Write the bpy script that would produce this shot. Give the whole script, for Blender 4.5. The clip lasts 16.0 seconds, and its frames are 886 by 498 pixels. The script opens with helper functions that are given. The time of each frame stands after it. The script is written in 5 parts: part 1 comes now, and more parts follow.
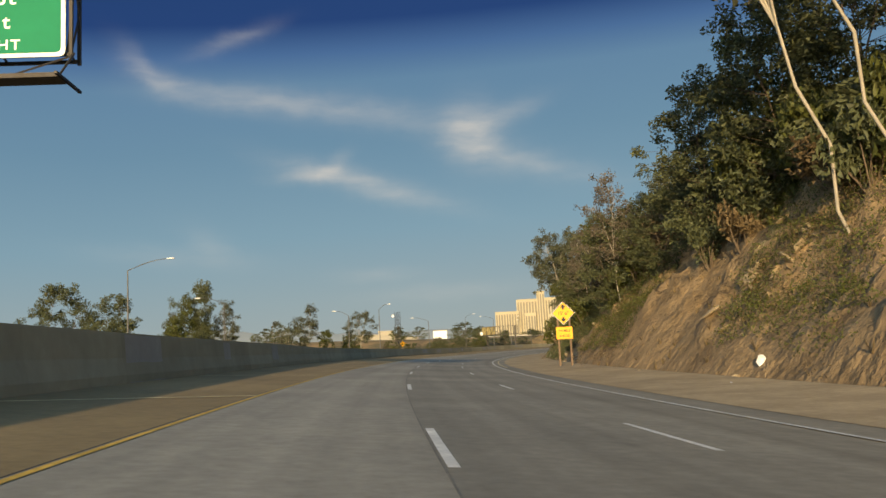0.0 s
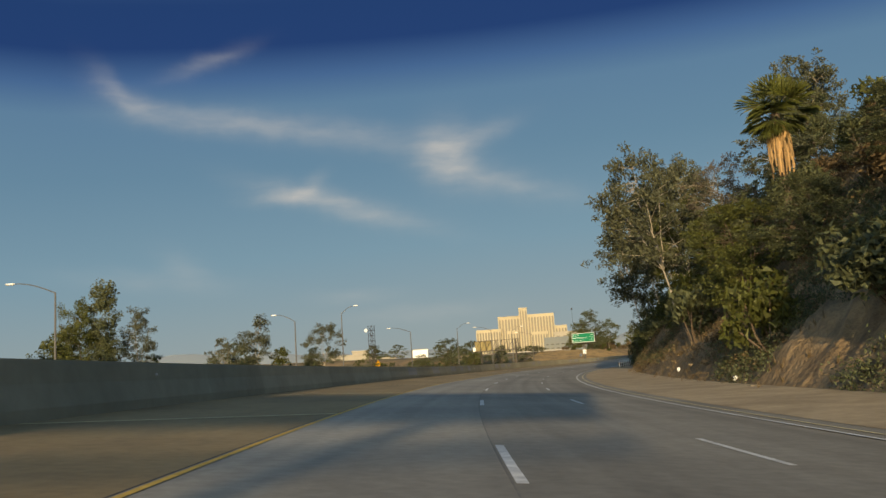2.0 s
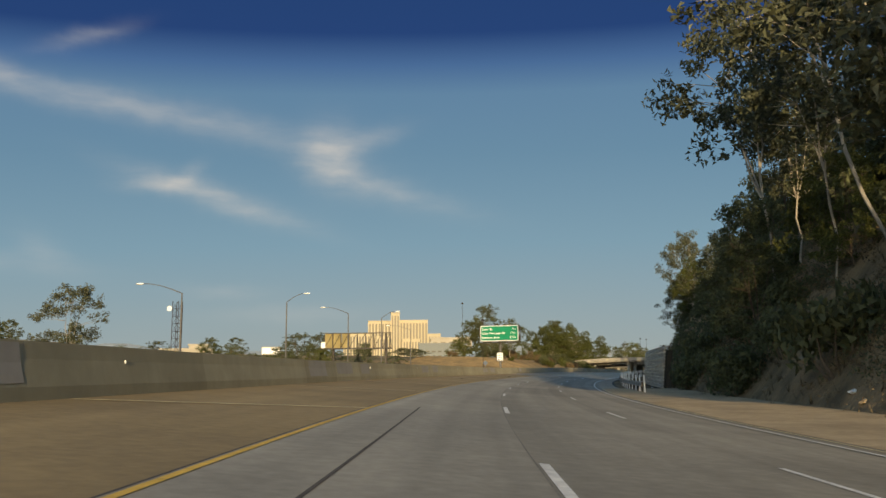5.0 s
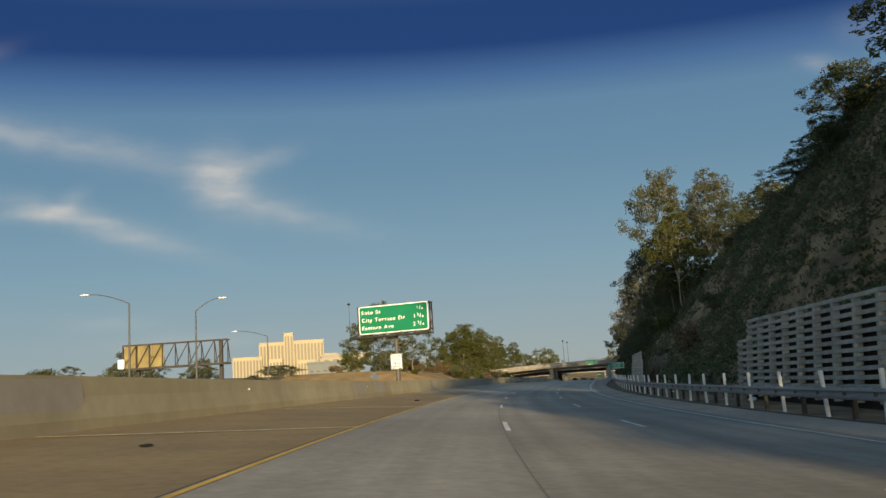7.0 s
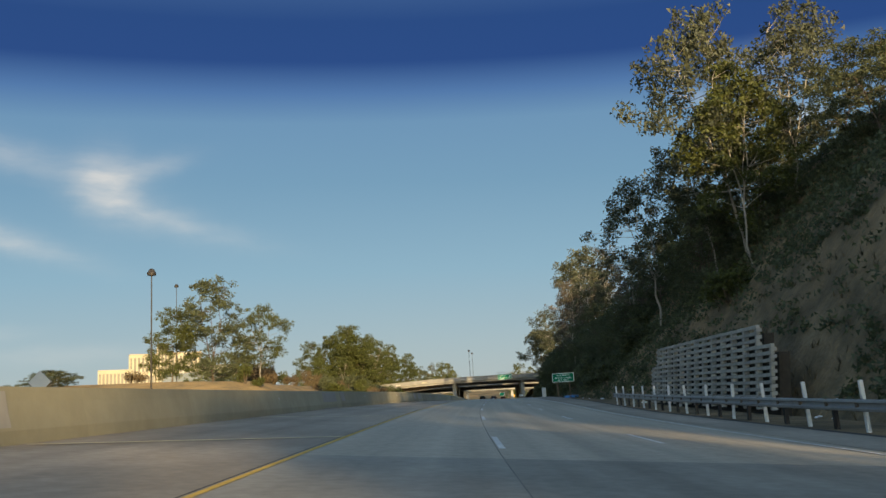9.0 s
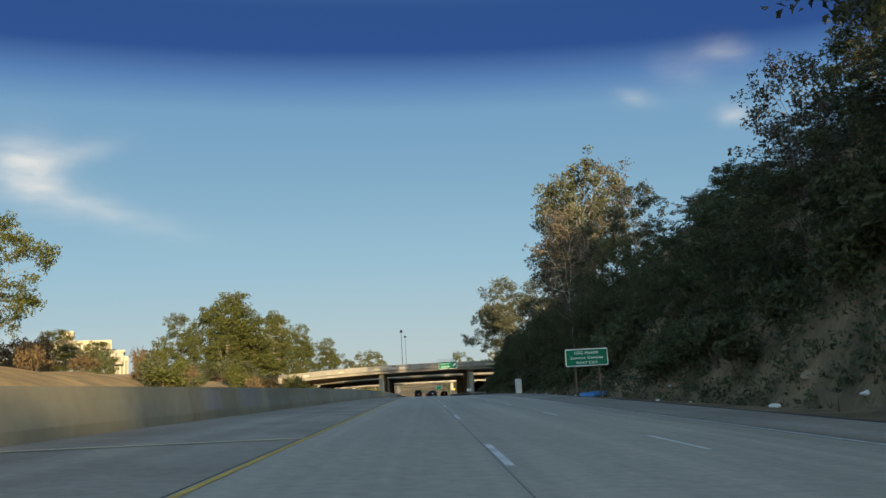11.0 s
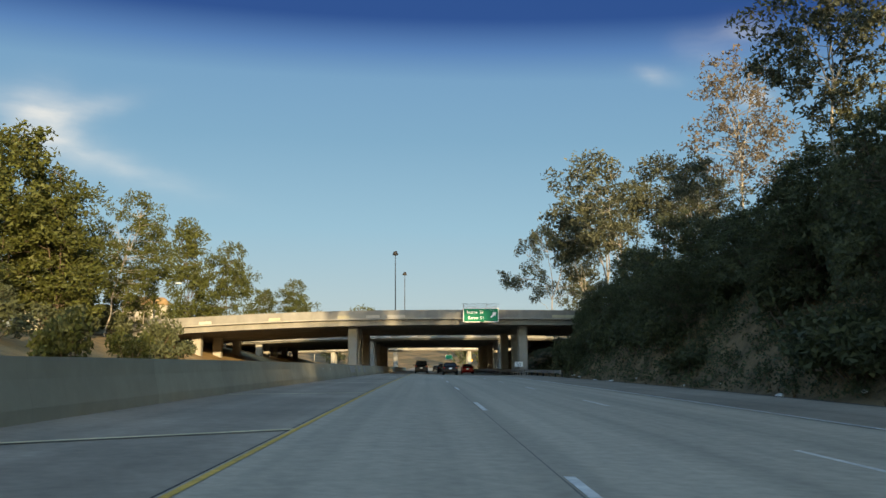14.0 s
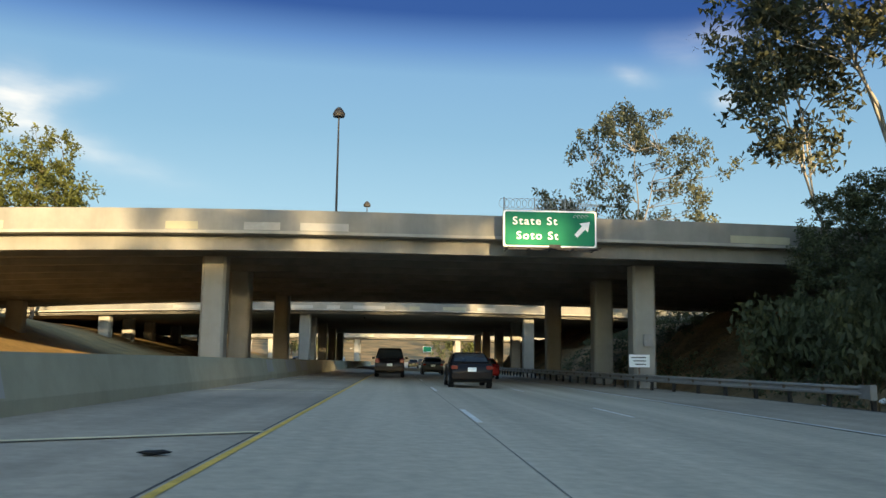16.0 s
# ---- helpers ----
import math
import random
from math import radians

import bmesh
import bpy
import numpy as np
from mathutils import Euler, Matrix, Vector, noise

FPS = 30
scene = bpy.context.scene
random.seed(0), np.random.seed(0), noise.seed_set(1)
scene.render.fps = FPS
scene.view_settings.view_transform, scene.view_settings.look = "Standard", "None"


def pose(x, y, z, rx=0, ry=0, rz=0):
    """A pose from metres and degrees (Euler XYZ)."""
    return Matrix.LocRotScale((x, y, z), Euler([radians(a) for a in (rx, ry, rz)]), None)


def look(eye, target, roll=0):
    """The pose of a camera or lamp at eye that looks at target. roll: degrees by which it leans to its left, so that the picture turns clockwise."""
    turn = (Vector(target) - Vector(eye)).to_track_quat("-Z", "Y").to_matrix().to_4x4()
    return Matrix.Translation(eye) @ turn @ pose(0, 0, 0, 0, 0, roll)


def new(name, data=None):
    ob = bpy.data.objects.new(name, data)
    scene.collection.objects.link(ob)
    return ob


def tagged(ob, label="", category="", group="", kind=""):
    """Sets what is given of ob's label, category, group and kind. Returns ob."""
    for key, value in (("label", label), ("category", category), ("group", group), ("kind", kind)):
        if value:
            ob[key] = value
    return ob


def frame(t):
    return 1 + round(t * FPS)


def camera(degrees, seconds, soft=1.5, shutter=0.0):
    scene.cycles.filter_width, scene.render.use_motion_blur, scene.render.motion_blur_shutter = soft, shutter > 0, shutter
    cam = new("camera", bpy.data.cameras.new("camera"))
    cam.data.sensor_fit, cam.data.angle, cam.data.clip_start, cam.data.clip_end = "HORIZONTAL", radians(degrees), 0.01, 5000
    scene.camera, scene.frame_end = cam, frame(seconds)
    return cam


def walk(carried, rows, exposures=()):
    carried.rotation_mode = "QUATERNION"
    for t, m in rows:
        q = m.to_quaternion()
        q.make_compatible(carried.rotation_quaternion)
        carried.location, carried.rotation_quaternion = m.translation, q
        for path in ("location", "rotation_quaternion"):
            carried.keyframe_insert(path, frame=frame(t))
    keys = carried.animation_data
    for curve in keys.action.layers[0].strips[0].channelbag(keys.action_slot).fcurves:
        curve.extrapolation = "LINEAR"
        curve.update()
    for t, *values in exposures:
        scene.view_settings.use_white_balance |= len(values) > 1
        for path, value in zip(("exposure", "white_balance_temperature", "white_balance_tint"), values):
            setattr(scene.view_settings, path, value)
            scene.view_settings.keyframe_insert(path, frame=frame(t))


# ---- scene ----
cam = camera(55.2, 16.0)
PATH = [
    (0.0, pose(-0.000, 0.000, 1.030, 97.101, 2.912, -0.084)),
    (0.5, pose(-1.149, 16.268, 1.122, 97.244, 3.959, 0.382)),
    (1.0, pose(-1.898, 32.427, 1.168, 96.572, 2.933, 1.389)),
    (1.5, pose(-2.232, 48.478, 1.237, 97.362, 3.792, 1.011)),
    (2.0, pose(-2.133, 64.425, 1.328, 98.404, 3.767, -1.575)),
    (2.5, pose(-1.556, 80.279, 1.399, 97.656, 4.496, -4.093)),
    (3.0, pose(-0.498, 96.071, 1.450, 97.552, 4.244, -6.305)),
    (3.5, pose(1.061, 111.820, 1.474, 97.617, 3.355, -8.062)),
    (4.0, pose(3.034, 127.555, 1.506, 97.817, 1.801, -9.601)),
    (4.5, pose(5.468, 143.270, 1.549, 98.192, 0.673, -9.585)),
    (5.0, pose(8.456, 158.931, 1.611, 98.591, 0.317, -10.466)),
    (5.5, pose(11.917, 174.525, 1.687, 98.833, 1.026, -11.702)),
    (6.0, pose(15.780, 190.047, 1.772, 99.061, 2.150, -13.357)),
    (6.5, pose(19.973, 205.502, 1.861, 99.289, 3.303, -15.213)),
    (7.0, pose(24.620, 220.847, 1.950, 99.559, 3.775, -16.972)),
    (7.5, pose(29.730, 236.070, 2.034, 99.857, 2.786, -18.686)),
    (8.0, pose(35.289, 251.171, 2.110, 100.088, 2.861, -20.382)),
    (8.5, pose(41.258, 266.133, 2.240, 100.246, 3.601, -22.325)),
    (9.0, pose(47.623, 280.937, 2.426, 100.289, 3.254, -24.232)),
    (9.5, pose(54.354, 295.584, 2.615, 100.316, 2.212, -25.932)),
    (10.0, pose(61.386, 310.098, 2.802, 100.202, 2.231, -27.193)),
    (10.5, pose(68.636, 324.519, 2.980, 99.965, 2.547, -28.143)),
    (11.0, pose(76.013, 338.891, 3.143, 99.567, 3.101, -28.778)),
    (11.5, pose(83.434, 353.249, 3.283, 98.914, 3.237, -29.405)),
    (12.0, pose(90.839, 367.608, 3.392, 98.084, 2.728, -29.425)),
    (12.5, pose(98.204, 381.954, 3.462, 97.518, 3.134, -28.611)),
    (13.0, pose(105.541, 396.255, 3.556, 97.648, 2.121, -28.376)),
    (13.5, pose(112.869, 410.503, 3.669, 97.871, 1.390, -28.356)),
    (14.0, pose(120.186, 424.743, 3.705, 97.557, 0.438, -28.486)),
    (14.5, pose(127.504, 439.010, 3.682, 97.700, 0.991, -29.314)),
    (15.0, pose(134.854, 453.318, 3.618, 97.877, 0.655, -30.024)),
    (15.5, pose(142.236, 467.667, 3.533, 97.237, 0.710, -30.107)),
    (16.0, pose(149.642, 482.042, 3.424, 97.182, -0.738, -30.378)),
]
EXPOSURES = [(0.0, -0.25, 7600, 10), (2.0, -0.42, 7500, 10), (4.5, -0.32, 7500, 10), (7.0, -0.26, 7450, 10), (8.5, 0.0, 7400, 10), (12.0, 0.33, 7500, 9), (15.0, 0.38, 7600, 9), (16.0, 0.74, 7700, 9)]

walk(cam, PATH, exposures=EXPOSURES)

# ---- world, sun ----
SUN_AZ, SUN_EL = 10.6, 8.7          # the way the light travels, clockwise from +y, and the sun's height
world = bpy.data.worlds.new("world")
world.use_nodes = True
scene.world = world
wn, wl = world.node_tree.nodes, world.node_tree.links


def wmath(op, a, b=None, c=None, clamp=False):
    n = wn.new("ShaderNodeMath")
    n.operation, n.use_clamp = op, clamp
    for i, v in enumerate((a, b, c)):
        if v is None:
            continue
        if isinstance(v, (int, float)):
            n.inputs[i].default_value = v
        else:
            wl.new(v, n.inputs[i])
    return n.outputs[0]


def wvec(op, a, b=None, scale=None):
    n = wn.new("ShaderNodeVectorMath")
    n.operation = op
    for i, v in enumerate((a, b)):
        if v is None:
            continue
        if isinstance(v, tuple):
            n.inputs[i].default_value = v
        else:
            wl.new(v, n.inputs[i])
    if scale is not None:
        wl.new(scale, n.inputs[3])
    return n.outputs["Value"] if op in ("DOT_PRODUCT", "LENGTH", "DISTANCE") else n.outputs[0]


def sky_nodes():
    sky = wn.new("ShaderNodeTexSky")
    sky.sky_type, sky.sun_disc = "NISHITA", False
    sky.sun_elevation, sky.sun_rotation = radians(SUN_EL), radians(180 + SUN_AZ)
    sky.air_density, sky.dust_density, sky.ozone_density = 1.0, 0.6, 2.5
    co = wn.new("ShaderNodeTexCoord").outputs["Generated"]
    xyz = wn.new("ShaderNodeSeparateXYZ")
    wl.new(co, xyz.inputs[0])
    x, y, z = xyz.outputs
    az = wmath("MULTIPLY", wmath("ARCTAN2", x, y), 180 / math.pi)
    el = wmath("MULTIPLY", wmath("ARCSINE", z), 180 / math.pi)
    # blue by elevation, with the windshield's dark tint painted in around 21 to 26
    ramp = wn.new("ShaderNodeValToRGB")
    # arches the painted tint edge, lower towards the sides
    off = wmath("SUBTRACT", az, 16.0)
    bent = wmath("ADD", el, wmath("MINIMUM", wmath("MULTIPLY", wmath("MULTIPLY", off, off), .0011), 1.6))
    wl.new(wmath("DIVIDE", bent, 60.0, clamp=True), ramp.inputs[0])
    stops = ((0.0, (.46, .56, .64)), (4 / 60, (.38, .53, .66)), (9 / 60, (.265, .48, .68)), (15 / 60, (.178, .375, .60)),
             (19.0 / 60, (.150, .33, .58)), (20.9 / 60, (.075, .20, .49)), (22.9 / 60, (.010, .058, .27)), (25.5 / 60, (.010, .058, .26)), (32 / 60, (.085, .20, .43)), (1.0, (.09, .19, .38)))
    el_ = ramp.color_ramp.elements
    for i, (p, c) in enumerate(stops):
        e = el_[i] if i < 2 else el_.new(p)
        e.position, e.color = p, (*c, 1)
    # clouds: soft strokes of cirrus in azimuth and elevation
    comb = wn.new("ShaderNodeCombineXYZ")
    wl.new(az, comb.inputs[0])
    wl.new(el, comb.inputs[1])
    ns = wn.new("ShaderNodeTexNoise")
    ns.inputs["Scale"].default_value, ns.inputs["Detail"].default_value = 0.45, 5
    wl.new(comb.outputs[0], ns.inputs["Vector"])
    warp = wvec("MULTIPLY", wvec("SUBTRACT", ns.outputs["Color"], (.5, .5, .5)), (1.5, .8, 0))
    p = wvec("ADD", comb.outputs[0], warp)
    streak = wn.new("ShaderNodeTexNoise")
    streak.inputs["Scale"].default_value, streak.inputs["Detail"].default_value = 1.0, 6
    sm = wn.new("ShaderNodeMapping")
    sm.inputs["Rotation"].default_value, sm.inputs["Scale"].default_value = (0, 0, radians(12)), (.35, 1.5, 1)
    wl.new(p, sm.inputs[0])
    wl.new(sm.outputs[0], streak.inputs["Vector"])
    total = None

    def wisp(a, e, a2, e2, width, bright):
        """A soft streak of cirrus: its middle, one end of its long axis, its half width, all in degrees."""
        nonlocal total
        ax, ay = a2 - a, e2 - e
        L = math.hypot(ax, ay)
        q = wvec("SUBTRACT", p, (a, e, 0))
        along = wmath("DIVIDE", wvec("DOT_PRODUCT", q, (ax / L, ay / L, 0)), L)
        over = wmath("DIVIDE", wvec("DOT_PRODUCT", q, (-ay / L, ax / L, 0)), width)
        d2 = wmath("ADD", wmath("MULTIPLY", along, along), wmath("MULTIPLY", over, over))
        f = wmath("MULTIPLY", wmath("POWER", 2.718, wmath("MULTIPLY", d2, -1.0)), bright)
        total = f if total is None else wmath("ADD", total, f)

    for row in ((-18.2, 18.3, -16.2, 17.4, .66, .27), (-13.0, 17.3, -8.2, 16.9, .75, .30), (-4.9, 16.5, 1.5, 15.6, .95, .27),
                (2.9, 14.7, 4.6, 15.0, 1.9, .46), (1.9, 15.0, 2.5, 14.2, 1.0, .14), (5.2, 15.9, 7.6, 16.6, .62, .26), (4.6, 13.3, 8.2, 12.1, .95, .24),
                (-8.3, 12.4, -6.0, 12.5, .5, .34), (-4.4, 11.6, .6, 10.2, .72, .40), (-6.7, 12.9, -5.7, 13.7, .5, .22),
                (-13.3, 21.0, -10.9, 21.9, .5, .22), (-19.4, 19.4, -18.2, 18.2, .6, .14), (-15.1, 7.9, -13.6, 7.0, .9, .13),
                (-4.0, 5.6, -1.4, 5.6, .45, .14), (-17.5, 7.1, -12.6, 6.7, .7, .12), (.4, 4.2, 5.2, 4.3, .6, .14), (8.6, 12.0, 13.0, 11.0, .8, .13),
                (49.1, 20.5, 50.6, 20.1, .75, .22), (49.4, 16.5, 50.3, 16.2, .55, .34), (43.1, 18.4, 44.3, 18.1, .5, .22), (46.4, 19.8, 48.2, 19.4, 1.0, .12)):
        wisp(*row)
    dens = wmath("MULTIPLY", total, wmath("MULTIPLY_ADD", streak.outputs["Fac"], 1.3, .22), clamp=True)
    # the half of the sky round the low sun is brighter and warmer
    away = wn.new("ShaderNodeMapRange")
    away.interpolation_type = "SMOOTHSTEP"
    away.inputs[1].default_value, away.inputs[2].default_value = -.55, .35
    away.inputs[3].default_value, away.inputs[4].default_value = .0, .97
    wl.new(y, away.inputs[0])
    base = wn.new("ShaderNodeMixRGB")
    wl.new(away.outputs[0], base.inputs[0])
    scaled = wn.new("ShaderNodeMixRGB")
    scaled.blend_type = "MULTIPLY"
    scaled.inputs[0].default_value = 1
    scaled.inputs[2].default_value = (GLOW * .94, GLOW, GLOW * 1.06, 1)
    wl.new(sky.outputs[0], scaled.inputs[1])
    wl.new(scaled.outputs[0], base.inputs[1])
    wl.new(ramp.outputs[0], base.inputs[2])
    fin = wn.new("ShaderNodeMixRGB")
    fin.inputs[2].default_value = (.92, .93, .95, 1)
    wl.new(dens, fin.inputs[0])
    wl.new(base.outputs[0], fin.inputs[1])
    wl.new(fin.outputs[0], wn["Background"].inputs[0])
    wn["Background"].inputs[1].default_value = SKY


SKY, SUN, GLOW = .80, 8.0, .50
sky_nodes()
sun_data = bpy.data.lights.new("sun", "SUN")
sun_data.energy, sun_data.angle, sun_data.color = SUN, radians(.6), (1.0, .80, .50)
sun = new("sun", sun_data)
sun.matrix_world = look((0, 0, 80), (math.sin(radians(SUN_AZ)), math.cos(radians(SUN_AZ)), 80 - math.tan(radians(SUN_EL))))


# ---- materials ----
def material(name, color, rough=.8, metal=0.0, var=.25, scale=3.0, stain=.25, stain_scale=.35, bump=.15, bump_scale=40.0, streak=False, island=0.0, rand=0.0, leaf=0.0, gloss=.3):
    m = bpy.data.materials.new(name)
    m.use_nodes = True
    n, l = m.node_tree.nodes, m.node_tree.links
    b = n["Principled BSDF"]
    b.inputs["Roughness"].default_value, b.inputs["Metallic"].default_value = rough, metal
    b.inputs["Specular IOR Level"].default_value = gloss
    co = n.new("ShaderNodeTexCoord").outputs["Object"]
    fac = None

    def noise_tex(sc, detail=5, stretch=None):
        t = n.new("ShaderNodeTexNoise")
        t.inputs["Scale"].default_value, t.inputs["Detail"].default_value, t.inputs["Roughness"].default_value = sc, detail, .62
        src = co
        if stretch:
            mp = n.new("ShaderNodeMapping")
            mp.inputs["Scale"].default_value = stretch
            l.new(co, mp.inputs[0])
            src = mp.outputs[0]
        l.new(src, t.inputs["Vector"])
        return t.outputs["Fac"]

    def mult(value, amount):
        nonlocal fac
        a = n.new("ShaderNodeMath")
        a.operation = "MULTIPLY_ADD"
        a.inputs[1].default_value, a.inputs[2].default_value = amount * 3.2, 1 - amount * 1.6
        l.new(value, a.inputs[0])
        if fac is None:
            fac = a.outputs[0]
        else:
            c = n.new("ShaderNodeMath")
            c.operation = "MULTIPLY"
            l.new(fac, c.inputs[0])
            l.new(a.outputs[0], c.inputs[1])
            fac = c.outputs[0]

    if var:
        mult(noise_tex(scale), var)
    if stain:
        mult(noise_tex(stain_scale, 6, (1, 1, .12) if streak else None), stain)
    if island:
        mult(n.new("ShaderNodeNewGeometry").outputs["Random Per Island"], island)
    if rand:
        mult(n.new("ShaderNodeObjectInfo").outputs["Random"], rand)
    if fac is not None:
        mix = n.new("ShaderNodeMixRGB")
        mix.blend_type = "MULTIPLY"
        mix.inputs[0].default_value = 1
        mix.inputs[1].default_value = (*color, 1)
        l.new(fac, mix.inputs[2])
        l.new(mix.outputs[0], b.inputs["Base Color"])
        out_color = mix.outputs[0]
    else:
        b.inputs["Base Color"].default_value = (*color, 1)
        out_color = None
    if bump:
        bp = n.new("ShaderNodeBump")
        bp.inputs["Strength"].default_value, bp.inputs["Distance"].default_value = bump, .03
        l.new(noise_tex(bump_scale, 4), bp.inputs["Height"])
        l.new(bp.outputs[0], b.inputs["Normal"])
    if leaf:
        tr = n.new("ShaderNodeBsdfTranslucent")
        if out_color:
            l.new(out_color, tr.inputs[0])
        ms = n.new("ShaderNodeMixShader")
        ms.inputs[0].default_value = leaf
        l.new(b.outputs[0], ms.inputs[1])
        l.new(tr.outputs[0], ms.inputs[2])
        l.new(ms.outputs[0], n["Material Output"].inputs[0])
    return m


def plain(name, color, rough=.5, metal=0.0, var=.06):
    return material(name, color, rough, metal, var=var, scale=8, stain=.08, stain_scale=1.5, bump=0)


def two_tone(name, c1, c2, scale, rough=.9, lo=.42, hi=.58, bump=.4, bump_scale=6.0, dist=.08):
    m = material(name, c1, rough, var=.22, scale=5, stain=.22, stain_scale=.12, bump=bump, bump_scale=bump_scale)
    n, l = m.node_tree.nodes, m.node_tree.links
    b = n["Principled BSDF"]
    src = b.inputs["Base Color"].links[0].from_node
    t = n.new("ShaderNodeTexNoise")
    t.inputs["Scale"].default_value, t.inputs["Detail"].default_value, t.inputs["Roughness"].default_value = scale, 8, .65
    l.new(n["Texture Coordinate"].outputs["Object"], t.inputs["Vector"])
    r = n.new("ShaderNodeMapRange")
    r.inputs[1].default_value, r.inputs[2].default_value = lo, hi
    l.new(t.outputs["Fac"], r.inputs[0])
    mx = n.new("ShaderNodeMixRGB")
    mx.inputs[1].default_value, mx.inputs[2].default_value = (*c1, 1), (*c2, 1)
    l.new(r.outputs[0], mx.inputs[0])
    l.new(mx.outputs[0], src.inputs[1])
    n["Bump"].inputs["Distance"].default_value = dist
    return m


def lane_wear(m, amount):
    """Tyre polish and oil as streaks along the lanes, and faint bands across from slab to slab."""
    n, l = m.node_tree.nodes, m.node_tree.links
    b = n["Principled BSDF"]
    src = b.inputs["Base Color"].links[0].from_socket
    uv = n.new("ShaderNodeUVMap")
    for sc, detail, amt in (((1.5, .012, 1), 3, amount), ((.45, .03, 1), 3, amount * .7)):
        mp = n.new("ShaderNodeMapping")
        mp.inputs["Scale"].default_value = sc
        l.new(uv.outputs[0], mp.inputs[0])
        t = n.new("ShaderNodeTexNoise")
        t.inputs["Scale"].default_value, t.inputs["Detail"].default_value = 1.0, detail
        l.new(mp.outputs[0], t.inputs["Vector"])
        r = n.new("ShaderNodeMapRange")
        r.inputs[1].default_value, r.inputs[2].default_value = .3, .7
        r.inputs[3].default_value, r.inputs[4].default_value = 1 - amt, 1 + amt
        l.new(t.outputs["Fac"], r.inputs[0])
        mx = n.new("ShaderNodeMixRGB")
        mx.blend_type = "MULTIPLY"
        mx.inputs[0].default_value = 1
        l.new(src, mx.inputs[1])
        l.new(r.outputs[0], mx.inputs[2])
        src = mx.outputs[0]
    l.new(src, b.inputs["Base Color"])


CONCRETE_ROAD = two_tone("pavement_concrete", (.335, .303, .235), (.28, .254, .20), .11, rough=.75, bump=.12, bump_scale=60, dist=.01)
CONCRETE_DARK = two_tone("pavement_dark_concrete", (.29, .26, .20), (.235, .212, .165), .13, rough=.75, bump=.12, bump_scale=60, dist=.01)
# brighter and warmer than CONCRETE_ROAD, making up for shade past 300 m
CONCRETE_LIFTED = two_tone("pavement_concrete_lifted_for_shade", (.45, .388, .285), (.385, .332, .245), .12, rough=.75, bump=.12, bump_scale=60, dist=.01)
SHOULDER = two_tone("shoulder_asphalt", (.31, .222, .105), (.25, .18, .088), .2, rough=.85, bump=.25, bump_scale=70, dist=.01)
SHOULDER_GREY = two_tone("right_shoulder_asphalt", (.35, .29, .215), (.28, .235, .175), .2, rough=.85, bump=.25, bump_scale=70, dist=.01)
for surface, worn in ((CONCRETE_ROAD, .15), (CONCRETE_DARK, .17), (CONCRETE_LIFTED, .15), (SHOULDER, .08), (SHOULDER_GREY, .13)):
    lane_wear(surface, worn)
DIRT = two_tone("shoulder_dirt", (.46, .35, .21), (.36, .27, .16), .4, bump=.6, bump_scale=9, dist=.05)
HILL = two_tone("hill_soil", (.31, .205, .105), (.13, .095, .05), .3, lo=.38, hi=.62, bump=1.0, bump_scale=2.6, dist=.28)
SOIL = two_tone("eroded_tan_soil", (.34, .232, .122), (.135, .092, .05), .5, lo=.36, hi=.66, bump=1.0, bump_scale=1.7, dist=.28)
# dry ground raised to orange: low sunlight painted into the bank
BANK = two_tone("dry_bank_painted_sun", (.42, .27, .11), (.21, .15, .07), .3, lo=.36, hi=.64, bump=.8, bump_scale=2.5, dist=.15)
DRY = two_tone("dry_ground", (.26, .175, .085), (.12, .10, .05), .09, bump=.6, bump_scale=3, dist=.15)
WALL = material("barrier_concrete", (.335, .31, .215), .85, var=.1, scale=2.2, stain=.2, stain_scale=.35, bump=.2, bump_scale=30, rand=.07)
PATCH = material("painted_over_patch", (.33, .315, .28), .8, var=.1, scale=2, stain=.15, bump=.1)
BRIDGE = material("bridge_concrete", (.28, .262, .225), .85, var=.14, scale=1.1, stain=.28, stain_scale=.45, bump=.2, bump_scale=25, streak=True)
# repainted concrete, made darker than BRIDGE to carry shade in its colour
PARAPET = material("parapet_darkened_for_shade", (.20, .19, .165), .85, var=.18, scale=1.1, stain=.35, stain_scale=.4, bump=.2, bump_scale=25, streak=True)
# darker copy of the bridge concrete: shade under the deck put into colour
BRIDGE_SHADE_TONE = material("soffit_concrete_shade_tone", (.22, .20, .17), .9, var=.2, scale=1, stain=.3, bump=.2)
CRIB = material("crib_concrete", (.34, .315, .27), .85, var=.16, scale=3, stain=.3, stain_scale=.8, bump=.3, bump_scale=30, rand=.1)
EARTH = material("earth_with_gap_shade", (.045, .036, .026), .95, var=.3, scale=3, stain=.3, bump=.6, bump_scale=8)
STEEL = material("galvanised_steel", (.30, .29, .27), .6, .5, var=.15, scale=4, stain=.2, bump=.05)
POST = material("weathered_post_paint", (.62, .60, .55), .8, var=.18, scale=8, stain=.25, bump=.15)
WOOD = material("weathered_timber", (.16, .11, .075), .9, var=.3, scale=9, stain=.25, bump=.3, streak=True)
YELLOW = material("yellow_line_paint", (.66, .41, .07), .7, var=.28, scale=7, stain=.3, stain_scale=1.3, bump=.15)
CREAM = material("faded_yellow_line_paint", (.72, .60, .33), .75, var=.28, scale=7, stain=.3, stain_scale=1.3, bump=.15)
WHITE = material("white_line_paint", (.68, .66, .60), .7, var=.22, scale=6, stain=.28, stain_scale=1.5, bump=.15)
SEAM = material("joint_seal", (.075, .065, .055), .9, var=.3, scale=6, stain=.3, bump=.2)
